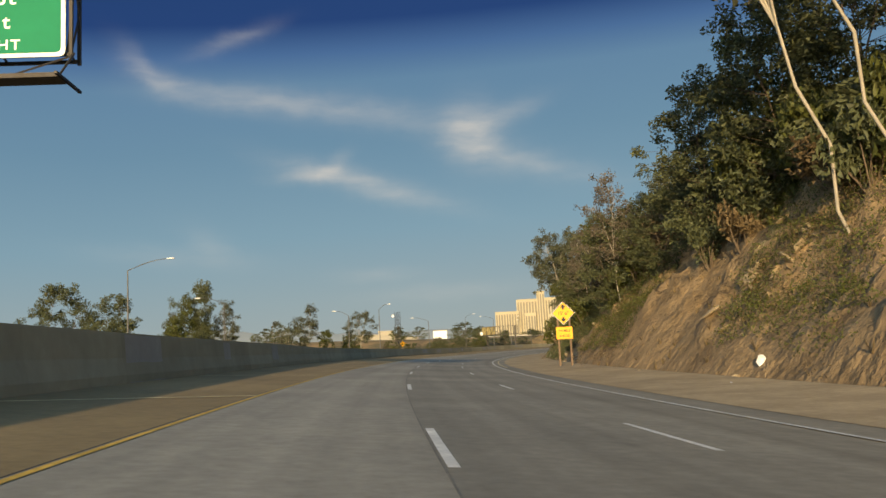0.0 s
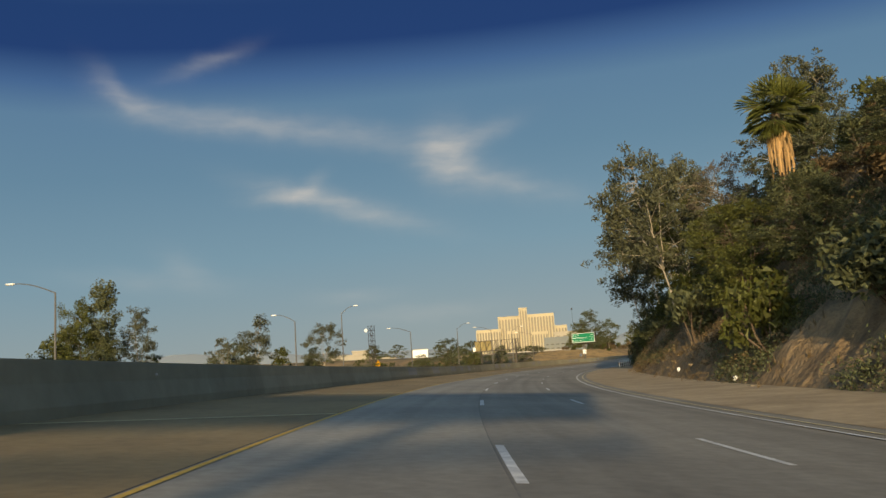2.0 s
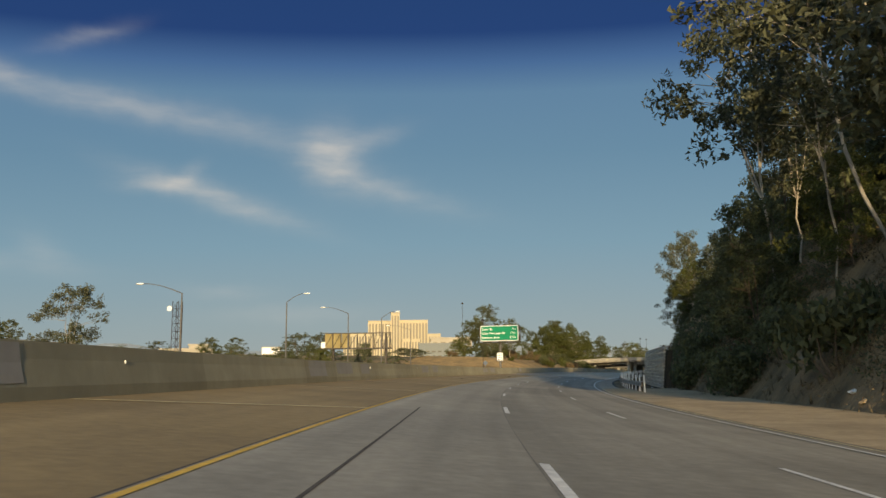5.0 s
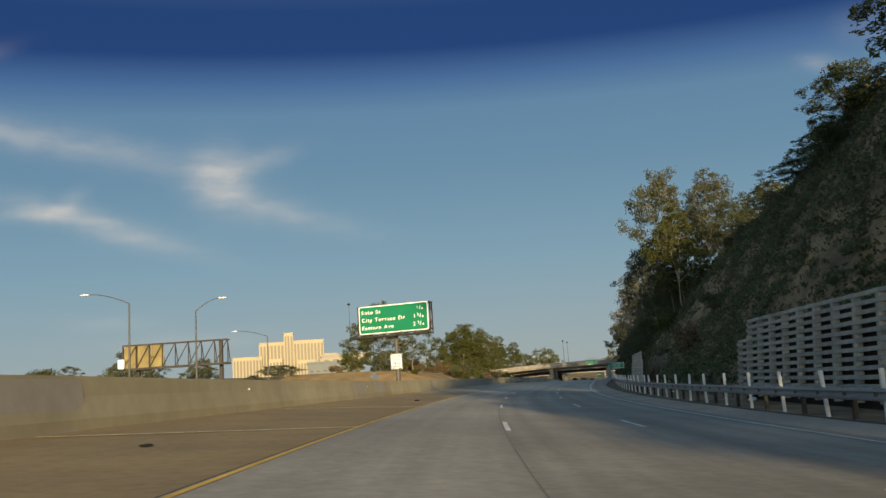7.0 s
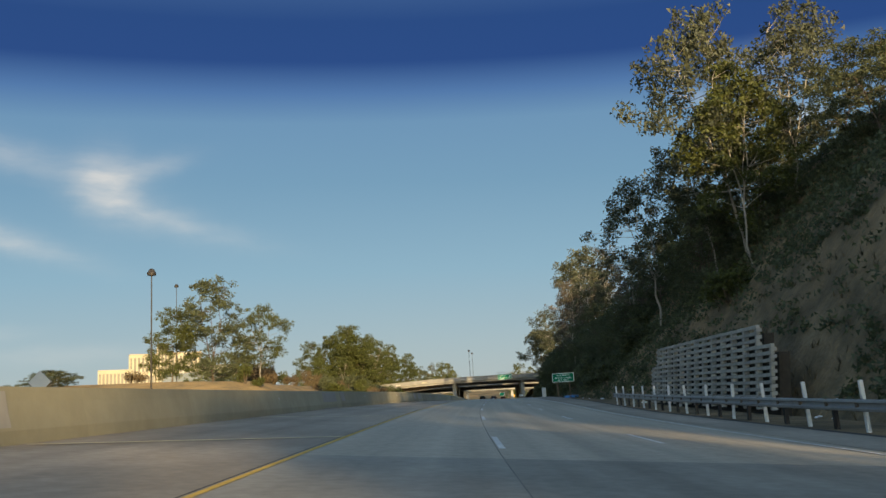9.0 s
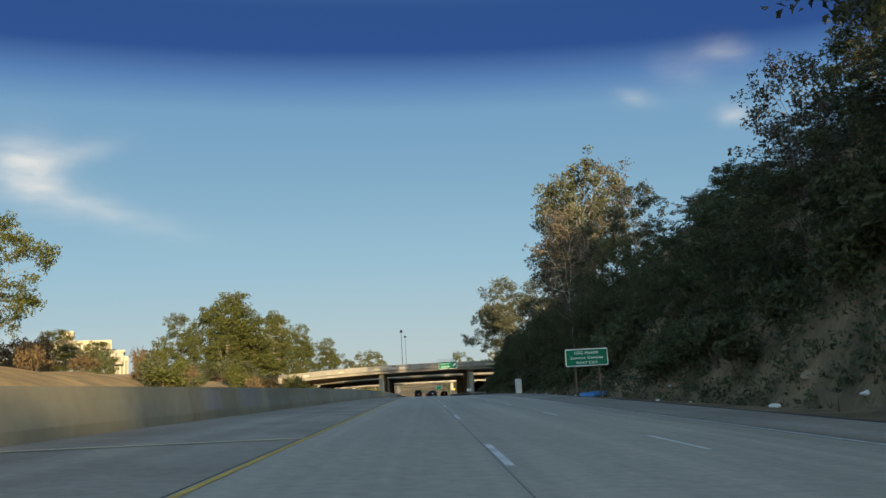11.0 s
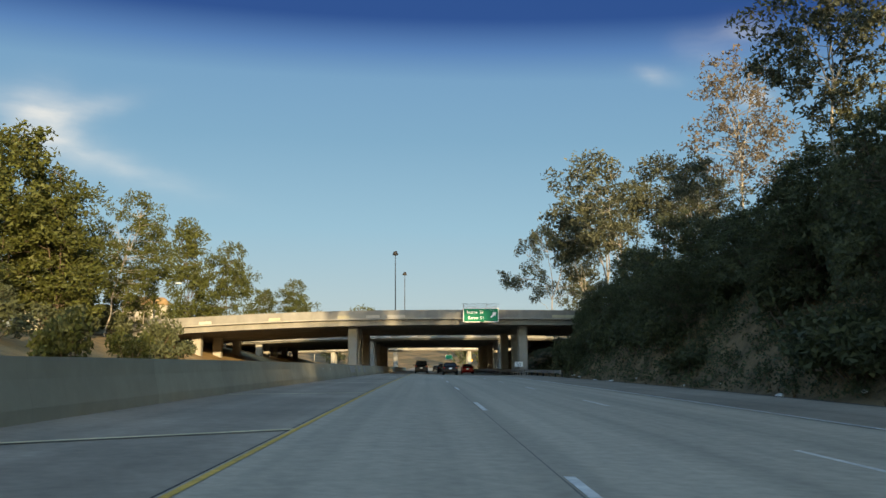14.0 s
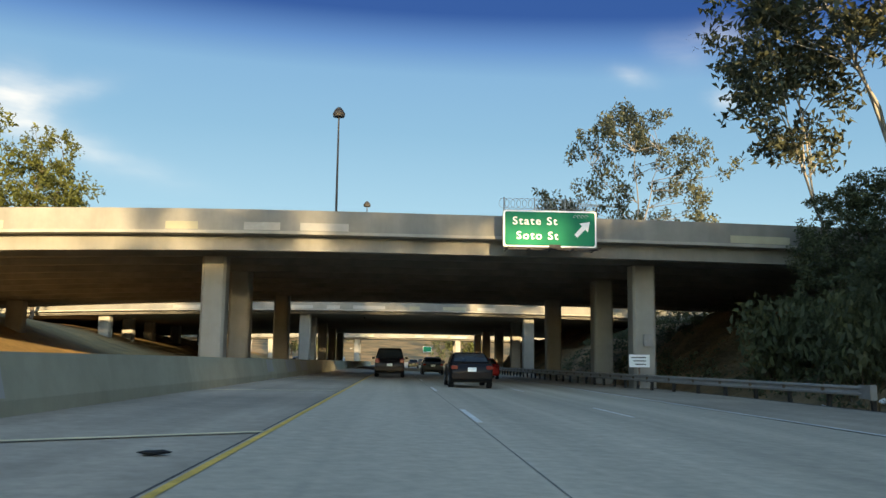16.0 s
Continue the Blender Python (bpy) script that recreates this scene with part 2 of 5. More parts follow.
JOINT = material("saw_cut_joint", (.20, .185, .155), .9, var=.3, scale=6, stain=.3, bump=.2)
GREEN = material("sign_green", (.004, .17, .085), .6, var=.06, scale=2, stain=.1, stain_scale=.7, bump=0, gloss=.12)
SIGN_WHITE = plain("sign_white", (.82, .83, .80), .4)
SIGN_YELLOW = plain("sign_yellow", (.78, .34, .01), .4)
SIGN_BACK = plain("sign_aluminium", (.40, .40, .38), .5, .6)
BLACK = plain("sign_black", (.012, .012, .012), .5)
GRAFFITI = plain("graffiti_blue", (.04, .16, .34), .6)
RUST = material("dark_steel", (.045, .04, .036), .6, .4, var=.25, scale=5, stain=.3, bump=.1)
PAINTED = plain("pole_paint", (.095, .093, .09), .55, .2)
LAMP = plain("lamp_head_white", (.72, .72, .70), .35, .1)
LEAF_DARK = material("leaves_dark", (.082, .092, .043), .6, var=0, stain=.22, stain_scale=.35, bump=0, island=.24, leaf=.3)
LEAF_OLIVE = material("leaves_olive", (.072, .08, .019), .6, var=0, stain=.22, stain_scale=.3, bump=0, island=.24, leaf=.28)
LEAF_EUC = material("leaves_eucalyptus", (.078, .083, .046), .55, var=0, stain=.22, stain_scale=.3, bump=0, island=.26, leaf=.25)
LEAF_GREY = material("leaves_grey_pink", (.115, .095, .068), .65, var=0, stain=.2, stain_scale=.4, bump=0, island=.22, leaf=.25)
LEAF_DRY = material("dry_brush", (.118, .084, .044), .8, var=0, stain=.25, stain_scale=.4, bump=0, island=.24, leaf=.2)
LEAF_PALM = material("palm_fronds", (.075, .085, .02), .55, var=0, stain=.2, stain_scale=.5, bump=0, island=.22, leaf=.2)
DEAD_FROND = material("dead_palm_thatch", (.30, .19, .085), .85, var=.2, scale=4, stain=.25, stain_scale=.8, bump=.3, island=.2)
BARK_WHITE = material("eucalyptus_bark", (.30, .265, .215), .8, var=.25, scale=2.5, stain=.3, stain_scale=.7, bump=.3, bump_scale=14)
BARK_DARK = material("brown_bark", (.11, .08, .055), .9, var=.25, scale=5, stain=.25, bump=.5, bump_scale=14)
ROCK = material("pale_rock", (.25, .195, .125), .9, var=.25, scale=2, stain=.3, stain_scale=.8, bump=.7, bump_scale=6, rand=.12)
LITTER = plain("white_litter", (.72, .71, .68), .6)
PANEL = material("weathered_billboard_panel", (.21, .17, .075), .8, var=.25, scale=.6, stain=.3, stain_scale=.3, bump=.1)
TARP = plain("blue_tarp", (.06, .26, .55), .45)
HOSPITAL = material("cream_facade", (.34, .30, .21), .8, var=.08, scale=.2, stain=.12, stain_scale=.03, bump=0)
HOSP_WIN = plain("facade_window_bands", (.13, .115, .085), .5)
OFFICE = material("pale_facade", (.29, .265, .215), .8, var=.08, scale=.2, stain=.1, stain_scale=.05, bump=0)
GLASS_FAR = plain("grey_glass_facade", (.10, .12, .13), .55)
MOUNTAIN = material("mountain_painted_haze", (.17, .205, .24), 1.0, var=.08, scale=.002, stain=.06, stain_scale=.0006, bump=0, gloss=0)
CAR_BLACK = material("car_paint_black", (.012, .012, .014), .25, var=0, stain=.06, stain_scale=1.5, bump=0, gloss=.1)
CAR_SILVER = plain("car_paint_silver", (.42, .42, .41), .25, .6, var=0)
CAR_WHITE = plain("car_paint_white", (.75, .75, .73), .25, 0, var=0)
CAR_RED = material("car_paint_red", (.30, .015, .015), .25, var=0, stain=.06, stain_scale=1.5, bump=0, gloss=.1)
CAR_GREY = material("car_paint_grey", (.05, .053, .057), .25, var=0, stain=.06, stain_scale=1.5, bump=0, gloss=.1)
CAR_GLASS = plain("car_glass", (.02, .025, .028), .06, 0, var=0)
TYRE = plain("tyre_rubber", (.012, .012, .012), .85)
RIM = plain("wheel_rim", (.45, .45, .45), .3, .8)
TAIL = plain("tail_light_red", (.2, .01, .008), .25)


# ---- mesh helpers ----
class Mesh:
    """Collects vertices and faces of one mesh."""

    def __init__(self):
        self.v, self.f = [], []

    def add(self, verts, faces):
        o = len(self.v)
        self.v += [tuple(p) for p in verts]
        self.f += [tuple(i + o for i in q) for q in faces]
        return self

    def box(self, c, size, m=None):
        x, y, z = (d / 2 for d in size)
        vs = [Vector((sx * x, sy * y, sz * z)) for sx in (-1, 1) for sy in (-1, 1) for sz in (-1, 1)]
        if m is not None:
            vs = [m @ p for p in vs]
        vs = [p + Vector(c) for p in vs]
        return self.add(vs, [(0, 1, 3, 2), (4, 6, 7, 5), (0, 4, 5, 1), (2, 3, 7, 6), (0, 2, 6, 4), (1, 5, 7, 3)])

    def tube(self, pts, radii, n=8, caps=True):
        pts = [Vector(p) for p in pts]
        rings = []
        for i, p in enumerate(pts):
            d = (pts[min(i + 1, len(pts) - 1)] - pts[max(i - 1, 0)]).normalized()
            a = d.orthogonal().normalized() if abs(d.z) < .99 else Vector((1, 0, 0))
            if abs(d.z) < .95:
                a = d.cross(Vector((0, 0, 1))).normalized()
            b = d.cross(a)
            r = radii[i] if isinstance(radii, (list, tuple)) else radii
            rings.append([p + (a * math.cos(2 * math.pi * k / n) + b * math.sin(2 * math.pi * k / n)) * r for k in range(n)])
        return self.loft(rings, caps)

    def loft(self, rings, caps=True):
        n = len(rings[0])
        f = [(i * n + k, i * n + (k + 1) % n, (i + 1) * n + (k + 1) % n, (i + 1) * n + k) for i in range(len(rings) - 1) for k in range(n)]
        if caps:
            f += [tuple(range(n - 1, -1, -1)), tuple((len(rings) - 1) * n + k for k in range(n))]
        return self.add([p for r in rings for p in r], f)

    def prism(self, outline, y0, y1):
        """An outline in x and z, drawn out from y0 to y1."""
        return self.loft([[(x, y0, z) for x, z in outline], [(x, y1, z) for x, z in outline]])

    def mesh(self, name, mat, bevel=0.0, smooth=False):
        me = bpy.data.meshes.new(name)
        me.from_pydata(self.v, [], self.f)
        bm = bmesh.new()
        bm.from_mesh(me)
        bmesh.ops.recalc_face_normals(bm, faces=bm.faces)
        if bevel:
            bmesh.ops.bevel(bm, geom=[e for e in bm.edges if len(e.link_faces) == 2 and e.calc_face_angle(0) > .5], offset=bevel, segments=2, affect="EDGES", clamp_overlap=True)
        if smooth:
            for q in bm.faces:
                q.smooth = True
        bm.to_mesh(me)
        bm.free()
        if mat:
            me.materials.append(mat)
        return me


def raw_mesh(name, verts, faces, mat, smooth=False):
    me = bpy.data.meshes.new(name)
    me.from_pydata(verts, [], faces)
    me.materials.append(mat)
    if smooth:
        me.polygons.foreach_set("use_smooth", [True] * len(me.polygons))
    me.update()
    return me


def part(name, me, parent, label="", m=None):
    ob = new(name, me)
    ob.parent = parent
    if m is not None:
        ob.matrix_basis = m
    if label:
        ob["label"] = label
    return ob


def thing(name, m, label, category, group="", kind=""):
    ob = new(name)
    ob.empty_display_size = .3
    ob.matrix_basis = m
    return tagged(ob, label, category, group, kind)


def lettering(name, text, size, mat, parent, x, y, z, align="LEFT", label="", space=1.2, wide=1.08, bold=.010):
    """Writing with the built-in font as a mesh, upright, facing -y."""
    cu = bpy.data.curves.new(name, "FONT")
    cu.body, cu.size, cu.extrude, cu.align_x, cu.offset = text, size, .004, align, size * bold
    cu.space_character = space
    tmp = bpy.data.objects.new(name, cu)
    scene.collection.objects.link(tmp)
    bpy.context.view_layer.update()
    me = bpy.data.meshes.new_from_object(tmp.evaluated_get(bpy.context.evaluated_depsgraph_get()))
    bpy.data.objects.remove(tmp)
    me.materials.clear()
    me.materials.append(mat)
    return part(name, me, parent, label, pose(x, y, z, 90, 0, 0) @ Matrix.Diagonal((wide, 1, 1, 1)))


# ---- the line of the road: s metres along, u metres to the right of the first lane line, z over the road's axis ----
HEAD_S = (-60, 0, 60, 120, 180, 240, 300, 345, 390, 440, 520)
HEAD = (-10.8, -4.88, .65, 7.63, 13.4, 19.44, 25.35, 27.6, 27.5, 27.28, 27.22)
ROAD_X0, ROAD_Y0 = .632, .097
S0, S1 = -400, 4300
_s = np.arange(S0, S1 + 1, 1.0)
_h = np.radians(np.interp(_s, HEAD_S, HEAD))
_mid = (_h[1:] + _h[:-1]) / 2
_x = np.concatenate([[0], np.cumsum(np.sin(_mid))])
_y = np.concatenate([[0], np.cumsum(np.cos(_mid))])
_x += ROAD_X0 - _x[-S0]
_y += ROAD_Y0 - _y[-S0]
_z = np.interp(_s, (-400, 0, 60, 120, 180, 240, 300, 360, 400, 440, 480, 520, 700, 900), (-1.5, .0, .27, .46, .68, 1.0, 1.54, 2.18, 2.43, 2.62, 2.59, 2.39, 1.0, .6))
_k = np.ones(31) / 31
_z = np.convolve(np.pad(_z, 15, mode="edge"), _k, "valid")


def lerp(v, xs, ys):
    return float(np.interp(v, xs, ys))


def head(s):
    return float(np.interp(s, _s, _h))


def bank(s):
    return math.tan(radians(lerp(s, (330, 430), (4.3, 1.6))))


def at(s, u, z=0.0):
    h = head(s)
    return Vector((np.interp(s, _s, _x) + u * math.cos(h), np.interp(s, _s, _y) - u * math.sin(h), np.interp(s, _s, _z) + z))


def cross(s, u):
    """Height of the carriageway, which leans into the bend, over its axis."""
    return -(max(-9.5, min(u, 6.8)) - .65) * bank(s)


def deck(s, u, z=0.0):
    return at(s, u, cross(s, u) + z)


def frame_at(s, u, z=0.0, turn=0.0):
    """A pose on the road's line: x to the right, y ahead, z up."""
    return Matrix.Translation(at(s, u, z)) @ Matrix.Rotation(-head(s) + radians(turn), 4, "Z")


def toe(s):
    return lerp(s, (-60, 60, 120, 200, 240, 360, 400, 540, 620), (11.6, 11.4, 11.6, 12.4, 13.0, 13.2, 13.6, 14.2, 13))


def fbm(x, y, z=0.0, o=4):
    return noise.fractal(Vector((x, y, z)), 1.0, 2.0, o)


def hill(s, u):
    """Height of the cutting's slope on the right."""
    d = u - toe(s)
    if d <= 0:
        return cross(s, u) - .04 * max(0, u - 6.8)
    top = lerp(s, (-60, 0, 220, 270, 340, 400, 450, 520, 545, 552, 612, 625, 700), (.95, 1, 1, 1.2, 1.2, 1.05, 1.0, .85, .7, .42, .42, .6, .5))
    z = lerp(d, (0, 1.6, 4.6, 6.6, 9, 13.5, 20, 33, 80), (-.75, 1.3, 5.0, 7.2, 9.8, 14.3, 18.5, 21.5, 24)) * top
    amp = min(1.0, d / 4)
    if s < 130:
        z += amp * lerp(s, (105, 130), (1, 0)) * lerp(d, (0, 7, 12), (1, 1, .3)) * (.78 * abs(fbm(s * .34, u * .26, 21, 3)) + .85 * abs(fbm(s * .75, u * .7, 33, 3)) - .6)
    z += amp * (fbm(s * .045, u * .09) * 2.0 + fbm(s * .22, u * .3, 5) * .6 + fbm(s * .6, u * .75, 11) * .32)
    if 548 < s < 616:
        z = min(z, 5.0)
    return z + cross(s, 7)


def left_ground(s, u):
    """Ground beyond the barrier on the left."""
    base = lerp(s, (-100, 60, 370, 410), (.25, -.9, -.9, .25))
    bankz = lerp(-u, (18, 24, 34, 60, 140), (0, .6, 4.2, 5.5, 7)) * lerp(s, (370, 405, 640, 760), (0, 1, 1, .4))
    far = lerp(-u, (120, 300, 520, 1200, 3000), (0, 5, 14, 24, 30)) * lerp(s, (-200, 100), (.3, 1))
    far = max(far, lerp(s, (850, 1000, 1400, 2500), (0, 14, 26, 32)))
    return base + bankz + far + (fbm(s * .03, u * .03) * .8 if u < -16 else 0) * lerp(-u, (16, 40), (0, 1))


def ground_z(s, u):
    if u < -9.5:
        return left_ground(s, u)
    if u > 6.8:
        return hill(s, u)
    return cross(s, u)


def sheet(name, ss, us, zf, mat, smooth=True):
    verts = [at(s, u, zf(s, u)) for s in ss for u in us]
    n = len(us)
    faces = [(i * n + k, i * n + k + 1, (i + 1) * n + k + 1, (i + 1) * n + k) for i in range(len(ss) - 1) for k in range(n - 1)]
    ob = new(name, raw_mesh(name, verts, faces, mat, smooth))
    return ob


def span(a, b, step):
    n = max(1, round((b - a) / step))
    return [a + (b - a) * i / n for i in range(n + 1)]


# ---- ground, hillside, carriageway ----
tagged(sheet("ground", span(-380, -60, 20) + span(-40, 700, 10) + [750, 800, 850, 900, 950, 1000, 1100, 1300, 1600, 2200, 3000, 4200],
             [-4200, -2800, -1800, -1200, -800, -520, -400, -300, -240, -180, -140, -110, -85, -60, -48, -40, -34, -29, -24, -20, -16, -12, -9.5, -4, 3, 9, 14, 20, 30, 60, 120, 300],
             lambda s, u: (left_ground(s, u) if u < -9.5 else min(lerp(s, (850, 1000, 1400, 2500), (0, 14, 26, 32)), 30) + cross(s, u)) - .35, DRY), "dry brown open ground with sparse grass", "ground", kind="structure")
HILL_U = [22.2, 23.8, 25.5, 27.5, 30, 33, 37, 43, 52, 70, 100]
tagged(sheet("hillside", span(-120, 5, 3) + span(5.6, 112, .6), [6.9, 8, 9.2, 10.4] + span(11, 21.4, .4) + HILL_U, hill, SOIL), "steep eroded tan soil slope with rills", "hillside", kind="structure")
tagged(sheet("hillside", span(112, 640, 1.5), [6.9, 8, 9.2, 10.4, 11.4, 12.0, 12.6, 13.2, 13.8, 14.5, 15.3, 16.2, 17.2, 18.3, 19.5, 20.8] + HILL_U, hill, HILL), "steep shaded brown soil slope of a road cutting", "hillside", kind="structure")
tagged(sheet("embankment", span(372, 720, 3), [-60, -52, -46, -42, -38, -35, -32, -29, -26, -23, -20, -17, -14], lambda s, u: left_ground(s, u) - .05, BANK), "dry grass embankment beside the freeway, sunlight painted in", "embankment", kind="structure")


def ribbon(name, us, a, b, mat, label, lift=0.0, step=3.0, thick=0.0, category="road"):
    ss = span(a, b, step)
    rows = [us(s) if callable(us) else us for s in ss]
    n = len(rows[0])
    ob = new(name, raw_mesh(name, [deck(s, u, lift) for s, row in zip(ss, rows) for u in row],
             [(i * n + k, i * n + k + 1, (i + 1) * n + k + 1, (i + 1) * n + k) for i in range(len(ss) - 1) for k in range(n - 1)], mat))
    flat = [(u, s) for s, row in zip(ss, rows) for u in row]
    layer = ob.data.uv_layers.new(name="UVMap")
    layer.data.foreach_set("uv", [c for lp in ob.data.loops for c in flat[lp.vertex_index]])
    return tagged(ob, label, category, kind="structure")


WALL_S = (-200, 15, 50, 66, 95, 126, 155, 195, 240, 268, 310, 382, 445, 477, 525, 700)
WALL_U = (-7.4, -7.4, -7.8, -8.0, -8.2, -8.0, -7.6, -8.0, -8.3, -7.7, -7.6, -7.6, -7.6, -7.3, -6.6, -6.6)
WALL_Z = (1.95, 1.95, 1.92, 1.78, 1.74, 1.66, 1.55, 1.6, 1.72, 1.55, 1.5, 1.38, 1.27, 1.2, 1.06, 1.0)


def wall_u(s):
    return lerp(s, WALL_S, WALL_U)


def e_u(s):
    return lerp(s, (100, 440), (2.97, 3.45))


YELLOW_S = (-10, 24, 40, 58, 90, 120, 150, 165, 235, 265, 300, 376, 408, 456, 488, 520, 560)
YELLOW_U = (-3.18, -3.22, -3.25, -3.0, -3.18, -3.25, -2.82, -3.0, -3.25, -3.1, -2.96, -3.18, -3.32, -3.28, -3.2, -2.95, -2.95)


def yellow_u(s):
    return sum(lerp(s + d, YELLOW_S, YELLOW_U) for d in (-9, -4.5, 0, 4.5, 9)) / 5


def edge_u(s):
    return lerp(s, (0, 100, 245, 310, 390, 530), (5.5, 5.65, 6.3, 6.3, 6.6, 6.85))


ribbon("road", lambda s: (yellow_u(s) - .1, -.09), 300, 1100, CONCRETE_LIFTED, "worn grey concrete first freeway lane, brightened against shade", .0)
ribbon("road", lambda s: (yellow_u(s) - .1, -.09), -380, 300, CONCRETE_ROAD, "worn light grey-brown concrete first freeway lane", .0)
ribbon("road", [-.09, 1.6, 3.2, 4.8, 6.9], -380, 300, CONCRETE_DARK, "darker worn concrete outer freeway lanes", .0)
ribbon("road", [-.09, 1.6, 3.2, 4.8, 6.9], 300, 1100, CONCRETE_LIFTED, "worn grey concrete outer freeway lanes, brightened against shade", .0)
# brown turns grey where the sunlight ends, the light partly put into colour
ribbon("shoulder", lambda s: (wall_u(s) - .3, yellow_u(s) - .09), 287, 1100, SHOULDER_GREY, "grey-brown asphalt median shoulder", -.015)
ribbon("shoulder", lambda s: (wall_u(s) - .3, yellow_u(s) - .09), -380, 287, SHOULDER, "brown asphalt median shoulder", -.015)
ribbon("dirt_shoulder", lambda s: (6.85, toe(s) + .5), -120, 236, DIRT, "sandy dirt verge at the foot of the slope", .012)
ribbon("paved_verge", lambda s: (6.85, lerp(s, (236, 330, 400, 545), (8.4, 8.4, 10, 11.3))), 236, 1100, SHOULDER_GREY, "grey asphalt outer shoulder", .012)
ribbon("road_joint", lambda s: (-.1, -.08), -100, 640, JOINT, "dark sealed joint between concrete lanes", .004)
ribbon("road_joint", lambda s: (lerp(s, (236, 330, 400, 545), (8.4, 8.4, 10, 11.3)) - .1, lerp(s, (236, 330, 400, 545), (8.4, 8.4, 10, 11.3)) + .12), 240, 640, SEAM, "dark broken edge of the asphalt shoulder", .02)
ribbon("road_joint", lambda s: (yellow_u(s) - .105, yellow_u(s) - .075), -60, 640, SEAM, "dark dirt-filled joint beside the yellow line", .002)


ribbon("road_joint", lambda s: (-1.93 - .0035 * (s - 166) ** 2 * .25 - .02, -1.93 - .0035 * (s - 166) ** 2 * .25 + .02), 156, 180, SEAM, "dark curved tar-filled crack in the concrete", .004)


def paint(name, parts, mat, label, group, step=1.2):
    """One painted stripe: a strip of s from a to b with given half width, curved with the road."""
    a, b, u0, u1 = parts
    ss = span(a, b, step)
    verts = []
    for s in ss:
        t = (s - a) / (b - a)
        verts += [deck(s, u0, .006), deck(s, u1, .006)]
    f = [(i * 2, i * 2 + 1, i * 2 + 3, i * 2 + 2) for i in range(len(ss) - 1)]
    return tagged(new(name, raw_mesh(name, verts, f, mat)), label, "road marking", group, "structure")


DASH_N = (0, 1, 5, 7, 15, 19, 28, 34)
DASH_S = (11, 26.5, 92, 123, 245, 306, 442, 531)
for k in range(-2, 52):
    far_end = lerp(k, DASH_N, DASH_S) if 0 <= k <= 34 else (11 + 15.2 * k if k < 0 else 531 + 15 * (k - 34))
    paint("lane_dash", (far_end - 3.8, far_end, -.055, .055), WHITE, "worn white lane dash on concrete", "lane dashes")
    shift = lerp(far_end, (0, 140, 440), (1.5, 1.5, 3.0))
    paint("lane_dash", (far_end - 3.6 + shift, far_end + shift, e_u(far_end) - .05, e_u(far_end) + .05), WHITE, "worn white lane dash on concrete", "lane dashes")
ribbon("yellow_edge_line", lambda s: (yellow_u(s) - .04, yellow_u(s) + .04), -380, 1100, YELLOW, "worn yellow edge line", .007, category="road marking")
ribbon("white_edge_line", lambda s: (edge_u(s), edge_u(s) + .12), -380, 1100, WHITE, "worn white edge line", .02, category="road marking")
ribbon("white_edge_line", lambda s: (edge_u(s) + .55, edge_u(s) + .63), 60, 235, CREAM, "faint dusty second edge line", .02, category="road marking")
CROSS_N = (-4, 0, 3, 7, 9, 14, 15, 18, 19, 23, 24, 27, 30, 32, 36)
CROSS_S = (-46, 18, 67, 131, 162, 242, 257, 305, 320, 384, 400, 446, 493, 524, 585)
for k in range(-4, 37):
    s = lerp(k, CROSS_N, CROSS_S)
    u_in = yellow_u(s) - .06
    us = span(u_in, wall_u(s) + .25, .6)
    verts = []
    for u in us:
        d = (u_in - u) * .95
        verts += [deck(s - d, u, .004), deck(s - d + .18, u, .004)]
    tagged(new("cross_stripe", raw_mesh("cross_stripe", verts, [(i * 2, i * 2 + 1, i * 2 + 3, i * 2 + 2) for i in range(len(us) - 1)], CREAM)),
           "thin yellow stripe across the median shoulder", "road marking", "cross stripes", "structure")

# ---- concrete barrier on the left: panels between joints ----
barrier = tagged(new("wall_median"), "stained concrete median barrier wall with painted-over patches", "barrier wall", kind="structure")
rng = random.Random(4)
s = -160.0
